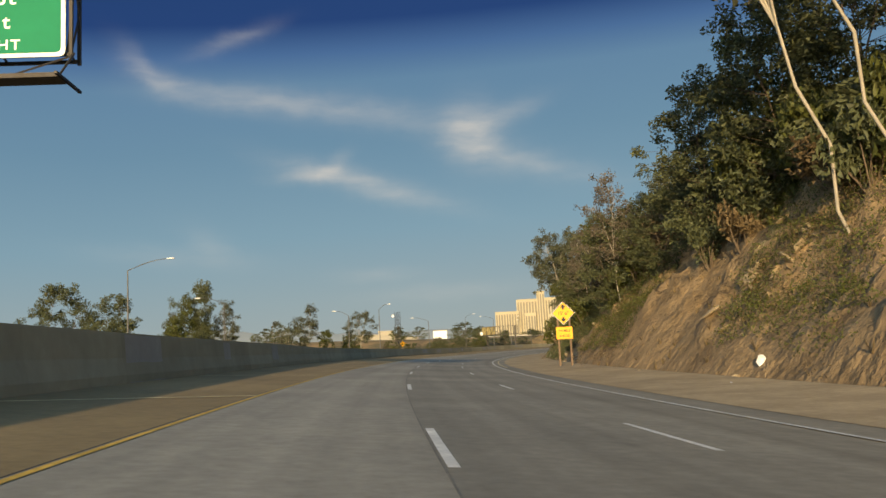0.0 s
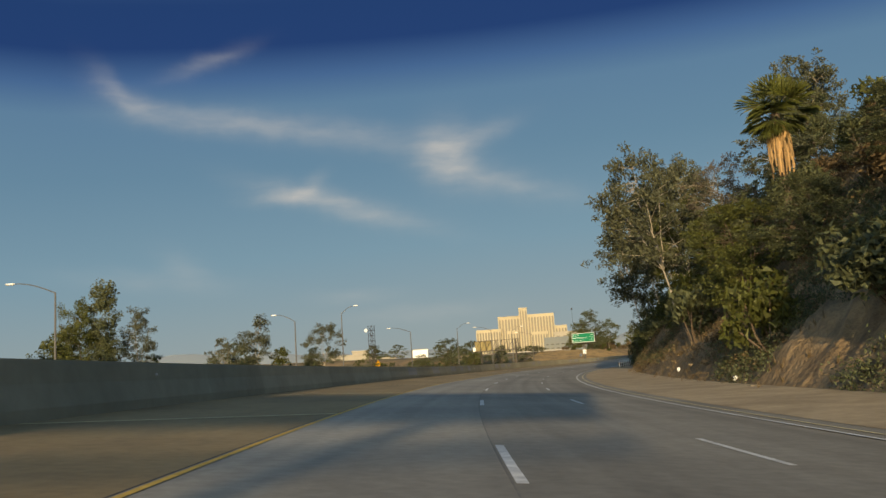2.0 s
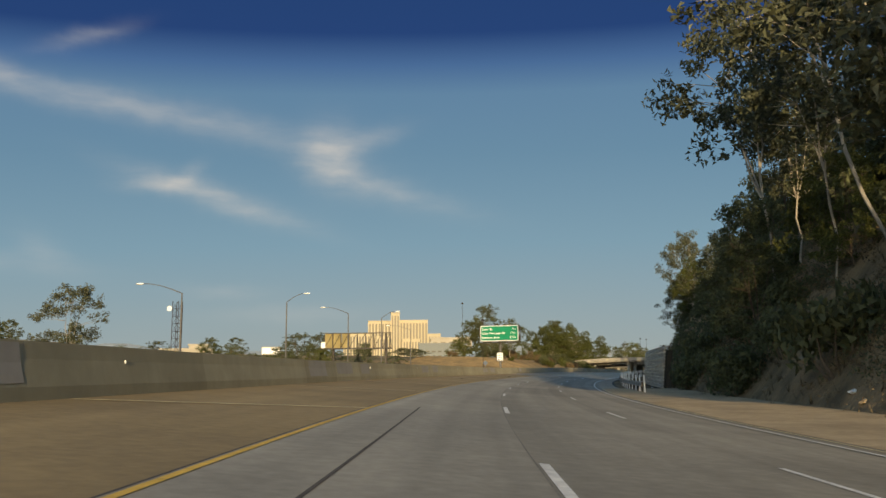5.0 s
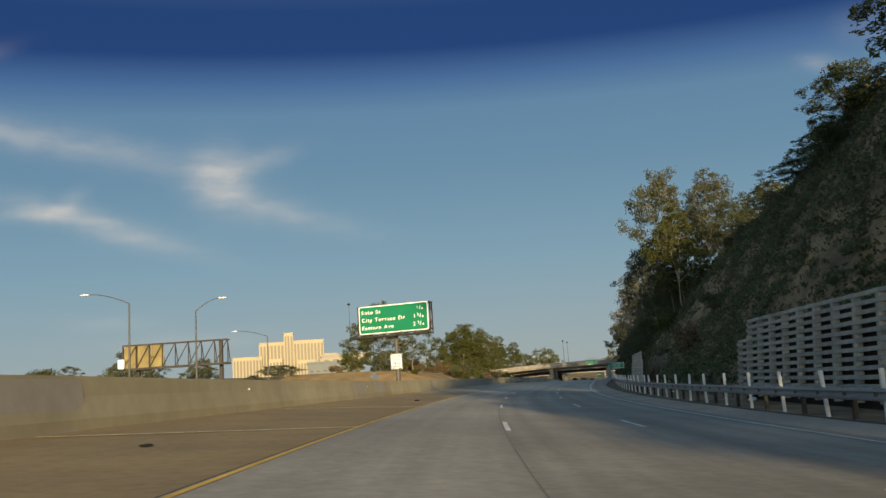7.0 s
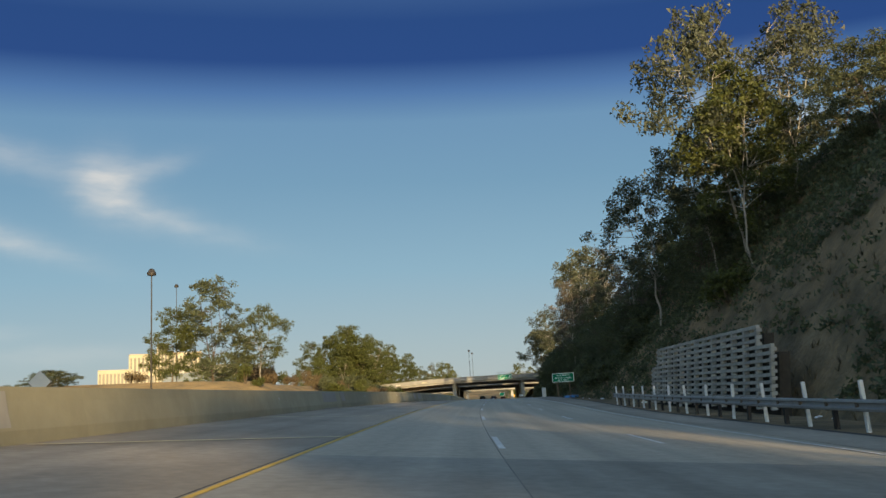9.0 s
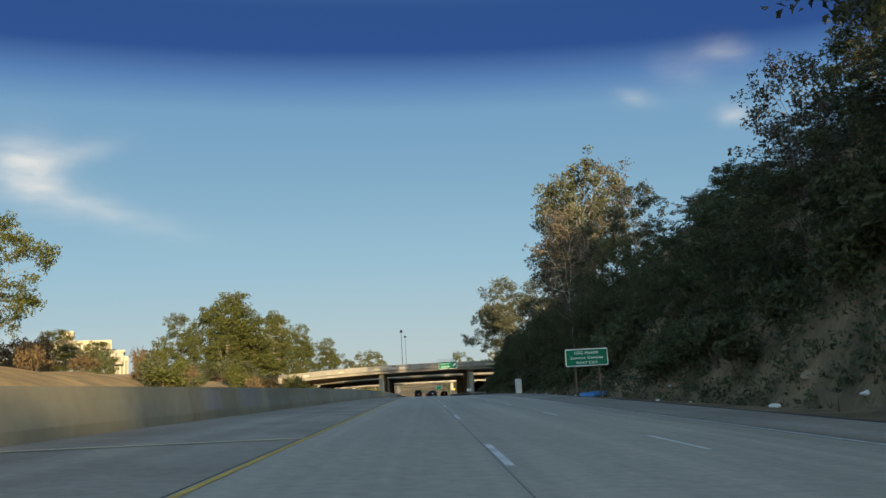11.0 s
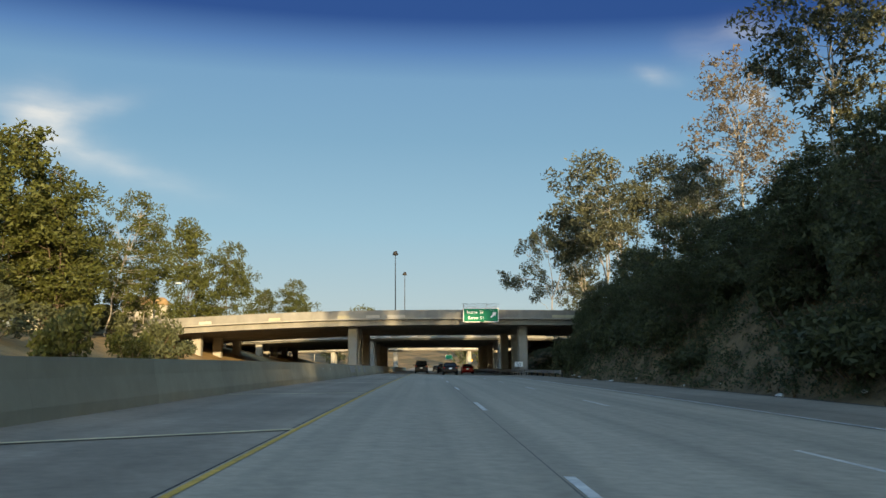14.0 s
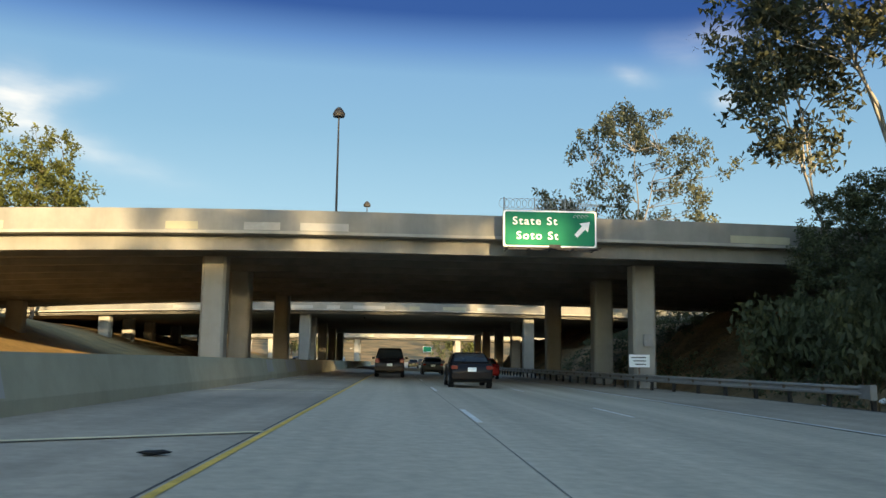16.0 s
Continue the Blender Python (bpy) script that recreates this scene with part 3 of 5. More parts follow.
while s < 690:
    L = 6.1
    m = Mesh()
    rings = []
    for q in span(s + .001, s + L - .001, 3):
        u, zt = wall_u(q), lerp(q, WALL_S, WALL_Z)
        zb = cross(q, u) - .1
        prof = [(u + .04, zb), (u + .03, zb + .3), (u - .08, zb + .75), (u - .12, zt), (u - .34, zt), (u - .4, zb + .6), (u - .6, zb - .2)]
        rings.append([at(q, a, b) for a, b in prof])
    m.loft(rings)
    part("panel", m.mesh("panel", WALL), barrier)
    if rng.random() < .4:
        a = s + rng.uniform(.2, 1.5)
        b = a + rng.uniform(1.2, 4)
        pm = Mesh()
        lo, hi = rng.choice((.03, .03, .35)), rng.uniform(.9, .985)
        ring = []
        for q in span(a, b, 2):
            u, zt = wall_u(q), lerp(q, WALL_S, WALL_Z)
            zb = cross(q, u) - .1
            ring.append([at(q, lerp(w * (zt - zb), (0, .3, .75, zt - zb), (u + .04, u + .03, u - .08, u - .12)) + .008, zb + w * (zt - zb)) for w in (lo, (lo + hi) / 2, hi)])
        vs = [p for r in ring for p in r]
        fs = [(i * 3 + k, i * 3 + k + 1, i * 3 + k + 4, i * 3 + k + 3) for i in range(len(ring) - 1) for k in range(2)]
        part("patch", raw_mesh("patch", vs, fs, PATCH), barrier, "paler painted-over rectangle")
    if rng.random() < .2:
        q = s + rng.uniform(1, 5)
        u, zt = wall_u(q), lerp(q, WALL_S, WALL_Z)
        rm = Mesh().box((0, 0, 0), (.03, .07, .07)).box((-.03, 0, 0), (.04, .03, .03))
        part("reflector", rm.mesh("reflector", LITTER, .008), barrier, "small white reflector", frame_at(q, u - .06, zt - .3))
    s += L


# ---- bridges over the freeway ----
def bridge(name, s_front, depth, top, u_left, u_right, rows, label, drop=.0012, sag_right=.0006, girder=2.0, column=1.15):
    """A deck across the road with parapets, a deep edge girder and rows of square columns."""
    th = thing(name, Matrix.Identity(4), label, "bridge")
    us = span(u_left, u_right, 3)

    def zt(u):
        return top - (drop * u * u if u < 0 else sag_right * u * u)

    def sf(u):
        return s_front + (.08 * u if u < 0 else 0)

    def band(nm, s_a, s_b, z_a, z_b, mat, lb=""):
        rings = []
        for u in us:
            c = [at(sf(u) + s_a, u, zt(u) + z_a), at(sf(u) + s_b, u, zt(u) + z_a), at(sf(u) + s_b, u, zt(u) + z_b), at(sf(u) + s_a, u, zt(u) + z_b)]
            rings.append(c)
        part(nm, Mesh().loft(rings).mesh(nm, mat), th, lb)

    band("parapet", 0, .3, -.98, 0, PARAPET, "concrete parapet darkened for shade, with painted-over graffiti")
    band("parapet", depth - .3, depth, -.98, 0, BRIDGE)
    band("ledge", -.14, .9, -1.12, -.984, BRIDGE)
    band("edge_girder", .55, 1.0, -girder, -1.124, PARAPET)
    band("edge_girder", depth - .6, depth - .1, -girder, -1.124, BRIDGE)
    band("slab", .91, depth - .46, -1.4, -.99, BRIDGE_SHADE_TONE, "soffit slab with shade painted in")
    n_g = max(3, round(depth / 3.4))
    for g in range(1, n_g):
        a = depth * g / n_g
        band("girder", a - .2, a + .2, -girder + .05, -1.404, BRIDGE_SHADE_TONE)
    for u, ds in rows:
        for d in ds:
            z1 = zt(u) - girder + .02
            zb = ground_z(s_front + d, u) - .4 if u > 6.8 or u < -9.5 else cross(s_front, u) - .3
            c = Mesh()
            h = z1 - zb
            w = column / 2
            c.loft([[(x, y, z) for x, y in ((-w, -w + .12), (-w + .12, -w), (w - .12, -w), (w, -w + .12), (w, w - .12), (w - .12, w), (-w + .12, w), (-w, w - .12))] for z in (0, h)])
            part("column", c.mesh("column", BRIDGE), th, m=frame_at(s_front + d + (.08 * u if u < 0 else 0), u, zb))
    # painted-over rectangles on the parapet
    r2 = random.Random(len(name) + int(s_front))
    u = u_left + 4
    while u < u_right - 4:
        w = r2.uniform(1.2, 3.5)
        if r2.random() < .6:
            vs = []
            for q in (u, u + w):
                for z in (-.93, -.58):
                    vs.append(at(sf(q) - .006, q, zt(q) + z))
            part("patch", raw_mesh("patch", vs, [(0, 2, 3, 1)], r2.choice((PATCH, CRIB, WALL))), th, "painted-over patch")
        u += w + r2.uniform(.3, 3)
    return th


bridge("overpass", 552, 34, 7.8, -44, 40, [(-29.5, (5.5, 16, 28)), (-10.2, (3.6, 10.5, 28)), (11.0, (3.6, 12, 28))], "grey concrete road overpass on square columns, patched graffiti along its parapet", drop=.00105, girder=1.8)
bridge("overpass", 600, 62, 7.2, -44, 42, [(-30.5, (2.5, 10, 18, 30, 45)), (-10.8, (2.5, 9, 24, 40, 58)), (12.5, (2.5, 12, 28, 44, 58))], "second concrete overpass behind the first in its shade", drop=.0006, girder=1.3)
bridge("overpass", 690, 10, 7.05, -46, 34, [(-27, (2, 5, 8)), (-9.5, (2, 8)), (11.5, (2, 8))], "third concrete overpass further along the freeway", drop=.0003, girder=1.15)
bridge("overpass", 905, 9, 5.0, -110, -14, [(-70, (4,)), (-45, (4,)), (-22, (4,))], "far pale concrete ramp crossing the freeway", drop=.0002, girder=1.5)


def sign_board(th, w, h, mat, border=SIGN_WHITE, r=.12, back=SIGN_BACK):
    """A road sign board with rounded corners, centred on x, from z 0 to h, facing -y."""
    def outline(x0, x1, z0, z1, rr):
        pts = []
        for cx, cz, a0 in ((x1 - rr, z1 - rr, 0), (x0 + rr, z1 - rr, 90), (x0 + rr, z0 + rr, 180), (x1 - rr, z0 + rr, 270)):
            pts += [(cx + rr * math.cos(radians(a0 + a)), cz + rr * math.sin(radians(a0 + a))) for a in (0, 30, 60, 90)]
        return pts
    part("board", Mesh().prism(outline(-w / 2, w / 2, 0, h, r), 0, .05).mesh("board", back), th, "aluminium sign board")
    part("border", Mesh().prism(outline(-w / 2 + .03, w / 2 - .03, .03, h - .03, r), -.006, -.001).mesh("border", border), th, "white border")
    e = .03 + .035 * min(w, h) * .6 + .02
    part("face", Mesh().prism(outline(-w / 2 + e, w / 2 - e, e, h - e, r * .8), -.012, -.007).mesh("face", mat), th, "coloured sign face")


def arrow(parent, pts, mat, name="arrow"):
    part(name, Mesh().prism(pts, -.02, -.013).mesh(name, mat), parent)


# sign hung on the first overpass
sg = thing("overhead_sign", frame_at(551.0, 5.5, 6.2), "green exit sign with white letters hung on the overpass parapet", "road sign")
sign_board(sg, 4.3, 1.72, GREEN)
lettering("text", "State St", .5, SIGN_WHITE, sg, -1.72, -.014, 1.05)
lettering("text", "Soto St", .5, SIGN_WHITE, sg, -1.55, -.014, .38)
arrow(sg, [(1.12, .62), (1.25, .49), (1.62, .86), (1.74, .74), (1.83, 1.22), (1.35, 1.13), (1.47, 1.01)], SIGN_WHITE)
for k in range(4):
    part("graffiti", Mesh().tube([(1.15 + .17 * k + .07 * math.cos(a), -.02, 1.45 + .07 * math.sin(a)) for a in np.linspace(0, 5, 8)], .014, 5).mesh("graffiti", SIGN_BACK), sg, "scrawled white loops")
cw = Mesh().box((0, -.75, -.1), (4.3, .06, .05)).box((0, -.2, -.1), (4.3, .06, .05)).box((.1, -.62, -.02), (.5, .22, .14))
for k in range(5):
    cw.tube([(-2 + k, .5, -.12), (-2 + k, -.8, -.08)], .03, 6)
part("walkway", cw.mesh("walkway", RUST), sg, "dark steel lamp bracket below the sign")
wire = Mesh()
for k in range(16):
    x = -2.1 + k * .27
    wire.tube([(x + .24 * math.cos(a), .05 + .03 * math.sin(2 * a), 2.02 + .24 * math.sin(a)) for a in np.linspace(0, 2 * math.pi, 12)], .012, 4, False)
for x in (-2.1, -.7, .7):
    wire.tube([(x, .05, 1.6), (x, .05, 2.3)], .03, 6)
part("razor_wire", wire.mesh("razor_wire", STEEL), sg, "coiled razor wire on short posts")

# small white notice below the overpass column
ws = thing("notice", frame_at(553.5, 10.25, .25), "small white printed notice fixed before the bridge column", "sign")
part("board", Mesh().box((0, 0, .92), (1.0, .04, .6)).mesh("board", SIGN_WHITE, .01), ws)
for k in range(3):
    part("writing_bar", Mesh().box((-.05 + .05 * k, -.026, 1.08 - .16 * k), (.72 - .1 * k, .006, .045)).mesh("writing_bar", BLACK), ws, "unreadable dark line of writing")
part("stake", Mesh().box((0, .04, .3), (.07, .04, 1.0)).mesh("stake", WOOD), ws)
bx = thing("junction_box", frame_at(555.0, 11.1, 2.2), "grey utility box fixed on the bridge column", "box")
part("body", Mesh().box((0, -.12, 0), (.42, .22, .6)).mesh("body", STEEL, .02), bx)

# ---- big cantilever signs on the median ----


def truss_sign(s, u_mid, z0, w, h, lines, label, pole_u, turn, drop=.3):
    th = thing("cantilever_sign", frame_at(s, u_mid, z0, turn), label, "road sign")
    sign_board(th, w, h, GREEN, r=.16)
    for tx, size, x, z in lines:
        lettering("text", tx, size, SIGN_WHITE, th, x, -.014, z)
    px = pole_u - u_mid
    zb = ground_z(s, min(pole_u, -9.6)) - z0 - .3
    part("pole", Mesh().tube([(px, .35, zb), (px, .35, h * .8)], [.2, .17], 12).mesh("pole", PAINTED, smooth=False), th, "grey steel pole")
    fr = Mesh()
    for z in (.1, h - .1):
        for y in (.15, .75):
            fr.box((0, y, z), (w + .3, .09, .09))
    n = 6
    for k in range(n + 1):
        x = -w / 2 + w * k / n
        fr.tube([(x, .15, .1), (x, .75, h - .1)], .035, 5)
        if k < n:
            fr.tube([(x, .75, h - .1), (x + w / n, .75, .1)], .035, 5)
    for x in (-w / 2 - .1, w / 2 + .1):
        for y in (.15, .75):
            fr.box((x, y, h / 2), (.09, .09, h))
        fr.tube([(x, .15, .1), (x, .75, h * .5)], .03, 5).tube([(x, .75, h * .5), (x, .15, h)], .03, 5)
    part("truss", fr.mesh("truss", RUST), th, "dark steel truss")
    if drop:
        ct = Mesh()
        ct.box((0, -.95, -drop), (w + .4, .08, .12)).box((0, -.35, -drop + .02), (w + .4, .08, .12)).box((0, -.65, -drop - .04), (w + .4, .6, .05))
        for k in range(6):
            x = -w / 2 - .2 + (w + .4) * k / 5
            ct.box((x, -.3, -drop), (.08, 1.7, .07)).tube([(x, -.9, -drop), (x, .1, .1)], .035, 5)
            if k < 5:
                ct.tube([(x, -.3, -drop), (x + (w + .4) / 5, .1, .05)], .03, 5)
        part("catwalk", ct.mesh("catwalk", RUST), th, "dark steel maintenance walkway")
    rw = Mesh()
    for k in range(6):
        a = k * 60
        rw.tube([(px + .35 * math.cos(radians(a)) + .2 * math.cos(b) * math.cos(radians(a)), .35 + .35 * math.sin(radians(a)) + .2 * math.cos(b) * math.sin(radians(a)), -.75 + .22 * math.sin(b)) for b in np.linspace(0, 2 * math.pi, 12)], .012, 4, False)
    part("razor_wire", rw.mesh("razor_wire", STEEL), th, "loops of razor wire round the pole")
    return th


soto = truss_sign(296.5, -10.45, 5.82, 6.5, 2.5, [("Soto St", .47, -2.98, 1.78), ("City Terrace Dr", .47, -2.98, 1.1), ("Eastern Ave", .47, -2.98, .42), ("1", .46, 1.86, 1.12), ("2", .46, 1.8, .44)],
           "green freeway sign listing three exits on a steel truss", -10.4, -9)
for num, z in (("1", 1.8), ("3", 1.12), ("3", .44)):
    lettering("text", num, .32, SIGN_WHITE, soto, 2.2, -.014, z + .16)
    lettering("text", "/", .5, SIGN_WHITE, soto, 2.42, -.014, z)
    lettering("text", "4", .32, SIGN_WHITE, soto, 2.64, -.014, z - .03)
truss_sign(22.5, -14.4, 9.45, 11.0, 2.9, [("St", .56, 3.65, 1.5), ("St", .56, 3.5, .82), ("HT", .4, 3.7, .22)], "green overhead freeway sign on a dark steel truss", -12.0, 0, .85)
# white sign with graffiti on the same pole
ks = thing("regulatory_sign", frame_at(296.6, -10.4, 2.6, -6), "white road sign defaced with black and blue graffiti", "road sign")
sign_board(ks, 1.08, 1.38, SIGN_WHITE, BLACK, .06)
for i, tx in enumerate(("SLOWER", "TRAFFIC", "KEEP", "RIGHT")):
    lettering("text", tx, .23, BLACK, ks, 0, -.016, 1.08 - .3 * i, "CENTER", "", 1.0, .95)
rg = random.Random(9)
for k in range(5):
    pts = [(rg.uniform(-.2, .45), -.022, rg.uniform(.1, 1.2))]
    for j in range(5):
        pts.append((pts[-1][0] + rg.uniform(-.18, .18), -.022, max(.08, min(1.3, pts[-1][2] + rg.uniform(-.22, .22)))))
    part("graffiti", Mesh().tube(pts, .018, 5).mesh("graffiti", BLACK if k % 2 else GRAFFITI), ks, "sprayed scrawl")

# clearance warning sign on two posts
dg = thing("warning_sign", frame_at(60.5, 10.35, -.75), "yellow diamond low-clearance sign with plate on two timber posts", "road sign")
for nm, mat, r, y0, y1 in (("board", SIGN_BACK, .84, .0, .03), ("border", BLACK, .80, -.006, -.001), ("face", SIGN_YELLOW, .765, -.012, -.007)):
    part(nm, Mesh().prism([(r, 4.0), (0, 4.0 + r), (-r, 4.0), (0, 4.0 - r)], y0, y1).mesh(nm, mat), dg)
for sgn in (1, -1):
    arrow(dg, [(0, 4 + sgn * .66), (.2, 4 + sgn * .4), (.07, 4 + sgn * .4), (.07, 4 + sgn * .26), (-.07, 4 + sgn * .26), (-.07, 4 + sgn * .4), (-.2, 4 + sgn * .4)], BLACK)
lettering("text", "15'-6\"", .36, BLACK, dg, 0, -.016, 3.87, "CENTER", "", 1.0, .95, .004)
part("plate", Mesh().box((0, 0, 2.6), (1.16, .03, .86)).mesh("plate", SIGN_YELLOW, .01), dg, "yellow distance plate")
lettering("text", "1/4 MILE", .23, BLACK, dg, 0, -.022, 2.68, "CENTER", "", 1.0, 1.0, .01)
lettering("text", "AHEAD", .23, BLACK, dg, 0, -.022, 2.32, "CENTER", "", 1.0, 1.0, .01)
for x in (-.42, .42):
    part("post", Mesh().box((x, .1, 1.7), (.13, .13, 3.8)).mesh("post", WOOD, .01), dg, "brown timber post")

# campus sign on the right verge
us_ = thing("guide_sign", frame_at(416, 11.35, -.5), "green guide sign with white letters on two posts", "road sign")
sub = new("panel")
sub.parent = us_
sub.matrix_basis = pose(0, 0, 2.45)
sign_board(sub, 3.25, 1.32, GREEN)
for i, tx in enumerate(("USC-Health", "Science Campus", "NEXT EXIT")):
    lettering("text", tx, .29 if i < 2 else .26, SIGN_WHITE, sub, 0, -.014, .92 - .37 * i, "CENTER")
for x in (-.9, .9):
    part("post", Mesh().box((x, .1, 1.6), (.12, .12, 3.6)).mesh("post", WOOD, .01), us_)

# grey backs of small signs
for s, u, z in ((324, -19, 1.6),):
    b = thing("small_sign", frame_at(s, u, z), "grey back of a small diamond sign on a post", "road sign")
    part("board", Mesh().prism([(.5, .9), (0, 1.4), (-.5, .9), (0, .4)], 0, .03).mesh("board", SIGN_BACK), b)
    part("post", Mesh().box((0, .06, -.3), (.06, .06, 2.4)).mesh("post", STEEL), b)
ys = thing("warning_sign", frame_at(343, -101, 3.0), "small yellow diamond curve sign beyond the barrier", "road sign")
part("board", Mesh().prism([(1.4, 1.6), (0, 3.0), (-1.4, 1.6), (0, .2)], 0, .03).mesh("board", SIGN_YELLOW), ys)
part("arrow", Mesh().prism([(-.1, 1.3), (.08, 1.3), (.08, 1.6), (.3, 1.6), (0, 1.9), (-.12, 1.75)], -.01, -.004).mesh("arrow", BLACK), ys)
part("post", Mesh().box((0, .06, .4), (.07, .07, 2.2)).mesh("post", STEEL), ys)
ys = thing("warning_sign", frame_at(705, 12.5, .4), "small yellow diamond sign beside the far lanes", "road sign")
part("board", Mesh().prism([(.75, 2.6), (0, 3.35), (-.75, 2.6), (0, 1.85)], 0, .03).mesh("board", SIGN_YELLOW), ys)
part("post", Mesh().box((0, .06, .9), (.08, .08, 3.6)).mesh("post", STEEL), ys)
gs = thing("guide_sign", frame_at(770, 8, 3.6), "small green guide sign beside the far lanes", "road sign")
sign_board(gs, 2.6, 1.7, GREEN)
part("post", Mesh().box((0, .1, -1.8), (.14, .14, 4.2)).mesh("post", STEEL), gs)



# ---- guardrails ----
def guardrail(a, b, u, end_cap, label, white=True):
    th = thing("guardrail", Matrix.Identity(4), label, "guardrail")
    top = .84
    ss = span(a, b, 1.9)
    prof = [(0, 0), (.035, .02), (.045, .08), (-.02, .13), (-.02, .18), (.045, .23), (.035, .29), (0, .31), (.02, .29), (.03, .23), (-.035, .18), (-.035, .13), (.03, .08), (.02, .02)]
    rings = [[at(s, u(s) - x, ground_z(s, u(s)) + top - .31 + z) for x, z in prof] for s in ss]
    part("rail", Mesh().loft(rings).mesh("rail", STEEL), th, "corrugated galvanised rail")
    pm = Mesh().box((0, 0, .42), (.1, .12, 1.8)).mesh("post", POST if white else WOOD, .012)
    short = Mesh().box((0, 0, .3), (.12, .15, 1.0)).mesh("post", RUST, .012)
    block = Mesh().box((-.1, 0, 0), (.14, .15, .33)).mesh("block", WOOD)
    for i, s in enumerate(ss):
        p = part("post", pm if white and i % 2 == 0 else short, th, "tall white-painted post" if white and i % 2 == 0 else "", frame_at(s, u(s) + .22, ground_z(s, u(s)), 0) @ pose(0, 0, 0, rg.uniform(-3, 3), rg.uniform(-3, 3), 0))
        part("block", block, th, m=frame_at(s, u(s) + .15, ground_z(s, u(s)) + top - .16))
    if end_cap:
        part("end_cap", Mesh().box((0, 0, 0), (.1, .7, .42)).box((0, -.38, 0), (.22, .14, .46)).mesh("end_cap", STEEL, .02), th, "boxed steel end piece", frame_at(ss[0], u(ss[0]) - .02, ground_z(ss[0], u(ss[0])) + top - .18))
    return th


guardrail(222, 352, lambda s: lerp(s, (222, 270, 352), (9.0, 9.2, 9.6)), False, "weathered steel guardrail with tall white posts below the slope")
guardrail(538.5, 640, lambda s: lerp(s, (538.5, 552, 575, 640), (12.9, 10.1, 9.2, 8.6)), True, "steel guardrail with a boxed end leading under the overpass", False)


# ---- concrete crib walls ----
def crib_wall(a, b, u, h, label, step_ends):
    th = thing("crib_wall", Matrix.Identity(4), label, "retaining wall")
    n = max(2, round((b - a) / 1.9))
    bay = (b - a) / n
    course = .31
    rows_ = int(h / course)
    header = Mesh().box((.02, 0, 0), (.26, .24, .16)).mesh("header", CRIB, .015)
    stretcher = Mesh().box((0, 0, 0), (.16, bay - .03, .15)).mesh("stretcher", CRIB, .012)
    for i in range(n + 1):
        s = a + bay * i
        for j in range(rows_ - (step_ends[0] if i == 0 else step_ends[1] if i == n else 0)):
            z = -.55 + course * (j + .5)
            part("header", header, th, m=frame_at(s, u + .10 * z, z) @ pose(0, 0, 0, 0, 0, rg.uniform(-1.5, 1.5)))
            if i < n and j < rows_ - (step_ends[0] if i == 0 else step_ends[1] if i == n - 1 else 0):
                part("stretcher", stretcher, th, m=frame_at(s + bay / 2, u + .10 * z + .03, z + course * .5) @ pose(0, 0, 0, rg.uniform(-.5, .5), 0, 0))
    top = -.55 + course * rows_ - .3
    # earth fill, its near-black colour standing for shade in the gaps
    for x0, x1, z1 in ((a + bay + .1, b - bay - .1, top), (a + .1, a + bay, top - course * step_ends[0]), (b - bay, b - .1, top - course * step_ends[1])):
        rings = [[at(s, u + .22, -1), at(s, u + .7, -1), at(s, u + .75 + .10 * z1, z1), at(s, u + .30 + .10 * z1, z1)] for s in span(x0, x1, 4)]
        part("fill", Mesh().loft(rings).mesh("fill", EARTH), th, "earth fill darkened as gap shade behind the cribbing")
    return th


crib_wall(238, 269, 12.2, 4.0, "stacked precast concrete crib retaining wall at the slope's foot", (0, 3))
crib_wall(324.5, 351, 12.3, 3.9, "stacked precast concrete crib retaining wall with stepped ends", (3, 4))

# ---- roadside cabinet ----
cb = thing("utility_cabinet", frame_at(461.5, 11.3, ground_z(461.5, 11.3) + .08) @ pose(0, 0, 0, 0, -.5, 6), "pale dented utility cabinet leaning on the verge", "cabinet")
part("body", Mesh().box((0, 0, .98), (.74, .6, 1.9)).mesh("body", POST, .07), cb)
part("door", Mesh().box((0, -.325, .98), (.62, .02, 1.66)).mesh("door", POST, .008), cb)
part("handle", Mesh().box((.26, -.345, 1.0), (.04, .03, .16)).mesh("handle", STEEL, .006), cb)
part("plinth", Mesh().box((0, 0, -.05), (.86, .72, .26)).mesh("plinth", WALL, .02), cb)


# ---- lamps, masts ----
def street_lamp(s, u, z_top, reach, label="tall grey street lamp with a curved arm and white cobra head"):
    zb = ground_z(s, u) - .4
    th = thing("street_lamp", frame_at(s, u, zb), label, "street lamp", "street lamps")
    h = z_top - zb
    part("pole", Mesh().tube([(0, 0, 0), (0, 0, h * .5), (0, 0, h - 1.2)], [.14, .11, .08], 10).mesh("pole", PAINTED), th)
    g = 1 if reach > 0 else -1
    pts = [(reach * t, 0, h - 1.2 + 1.25 * math.sin(t * math.pi / 2)) for t in np.linspace(0, 1, 8)]
    part("arm", Mesh().tube(pts, [.06 - .02 * i / 7 for i in range(8)], 8).mesh("arm", PAINTED), th)
    hd = Mesh()
    hd.loft([[(reach + g * x, w * math.cos(a), h + .05 + t * math.sin(a)) for a in np.linspace(0, 2 * math.pi, 9)[:-1]] for x, w, t in ((-.1, .08, .05), (.15, .2, .11), (.6, .22, .12), (.95, .1, .06))])
    part("lamp_head", hd.mesh("lamp_head", LAMP, smooth=True), th, "white lamp head")
    part("base", Mesh().box((0, 0, .1), (.5, .5, .5)).mesh("base", WALL, .03), th)


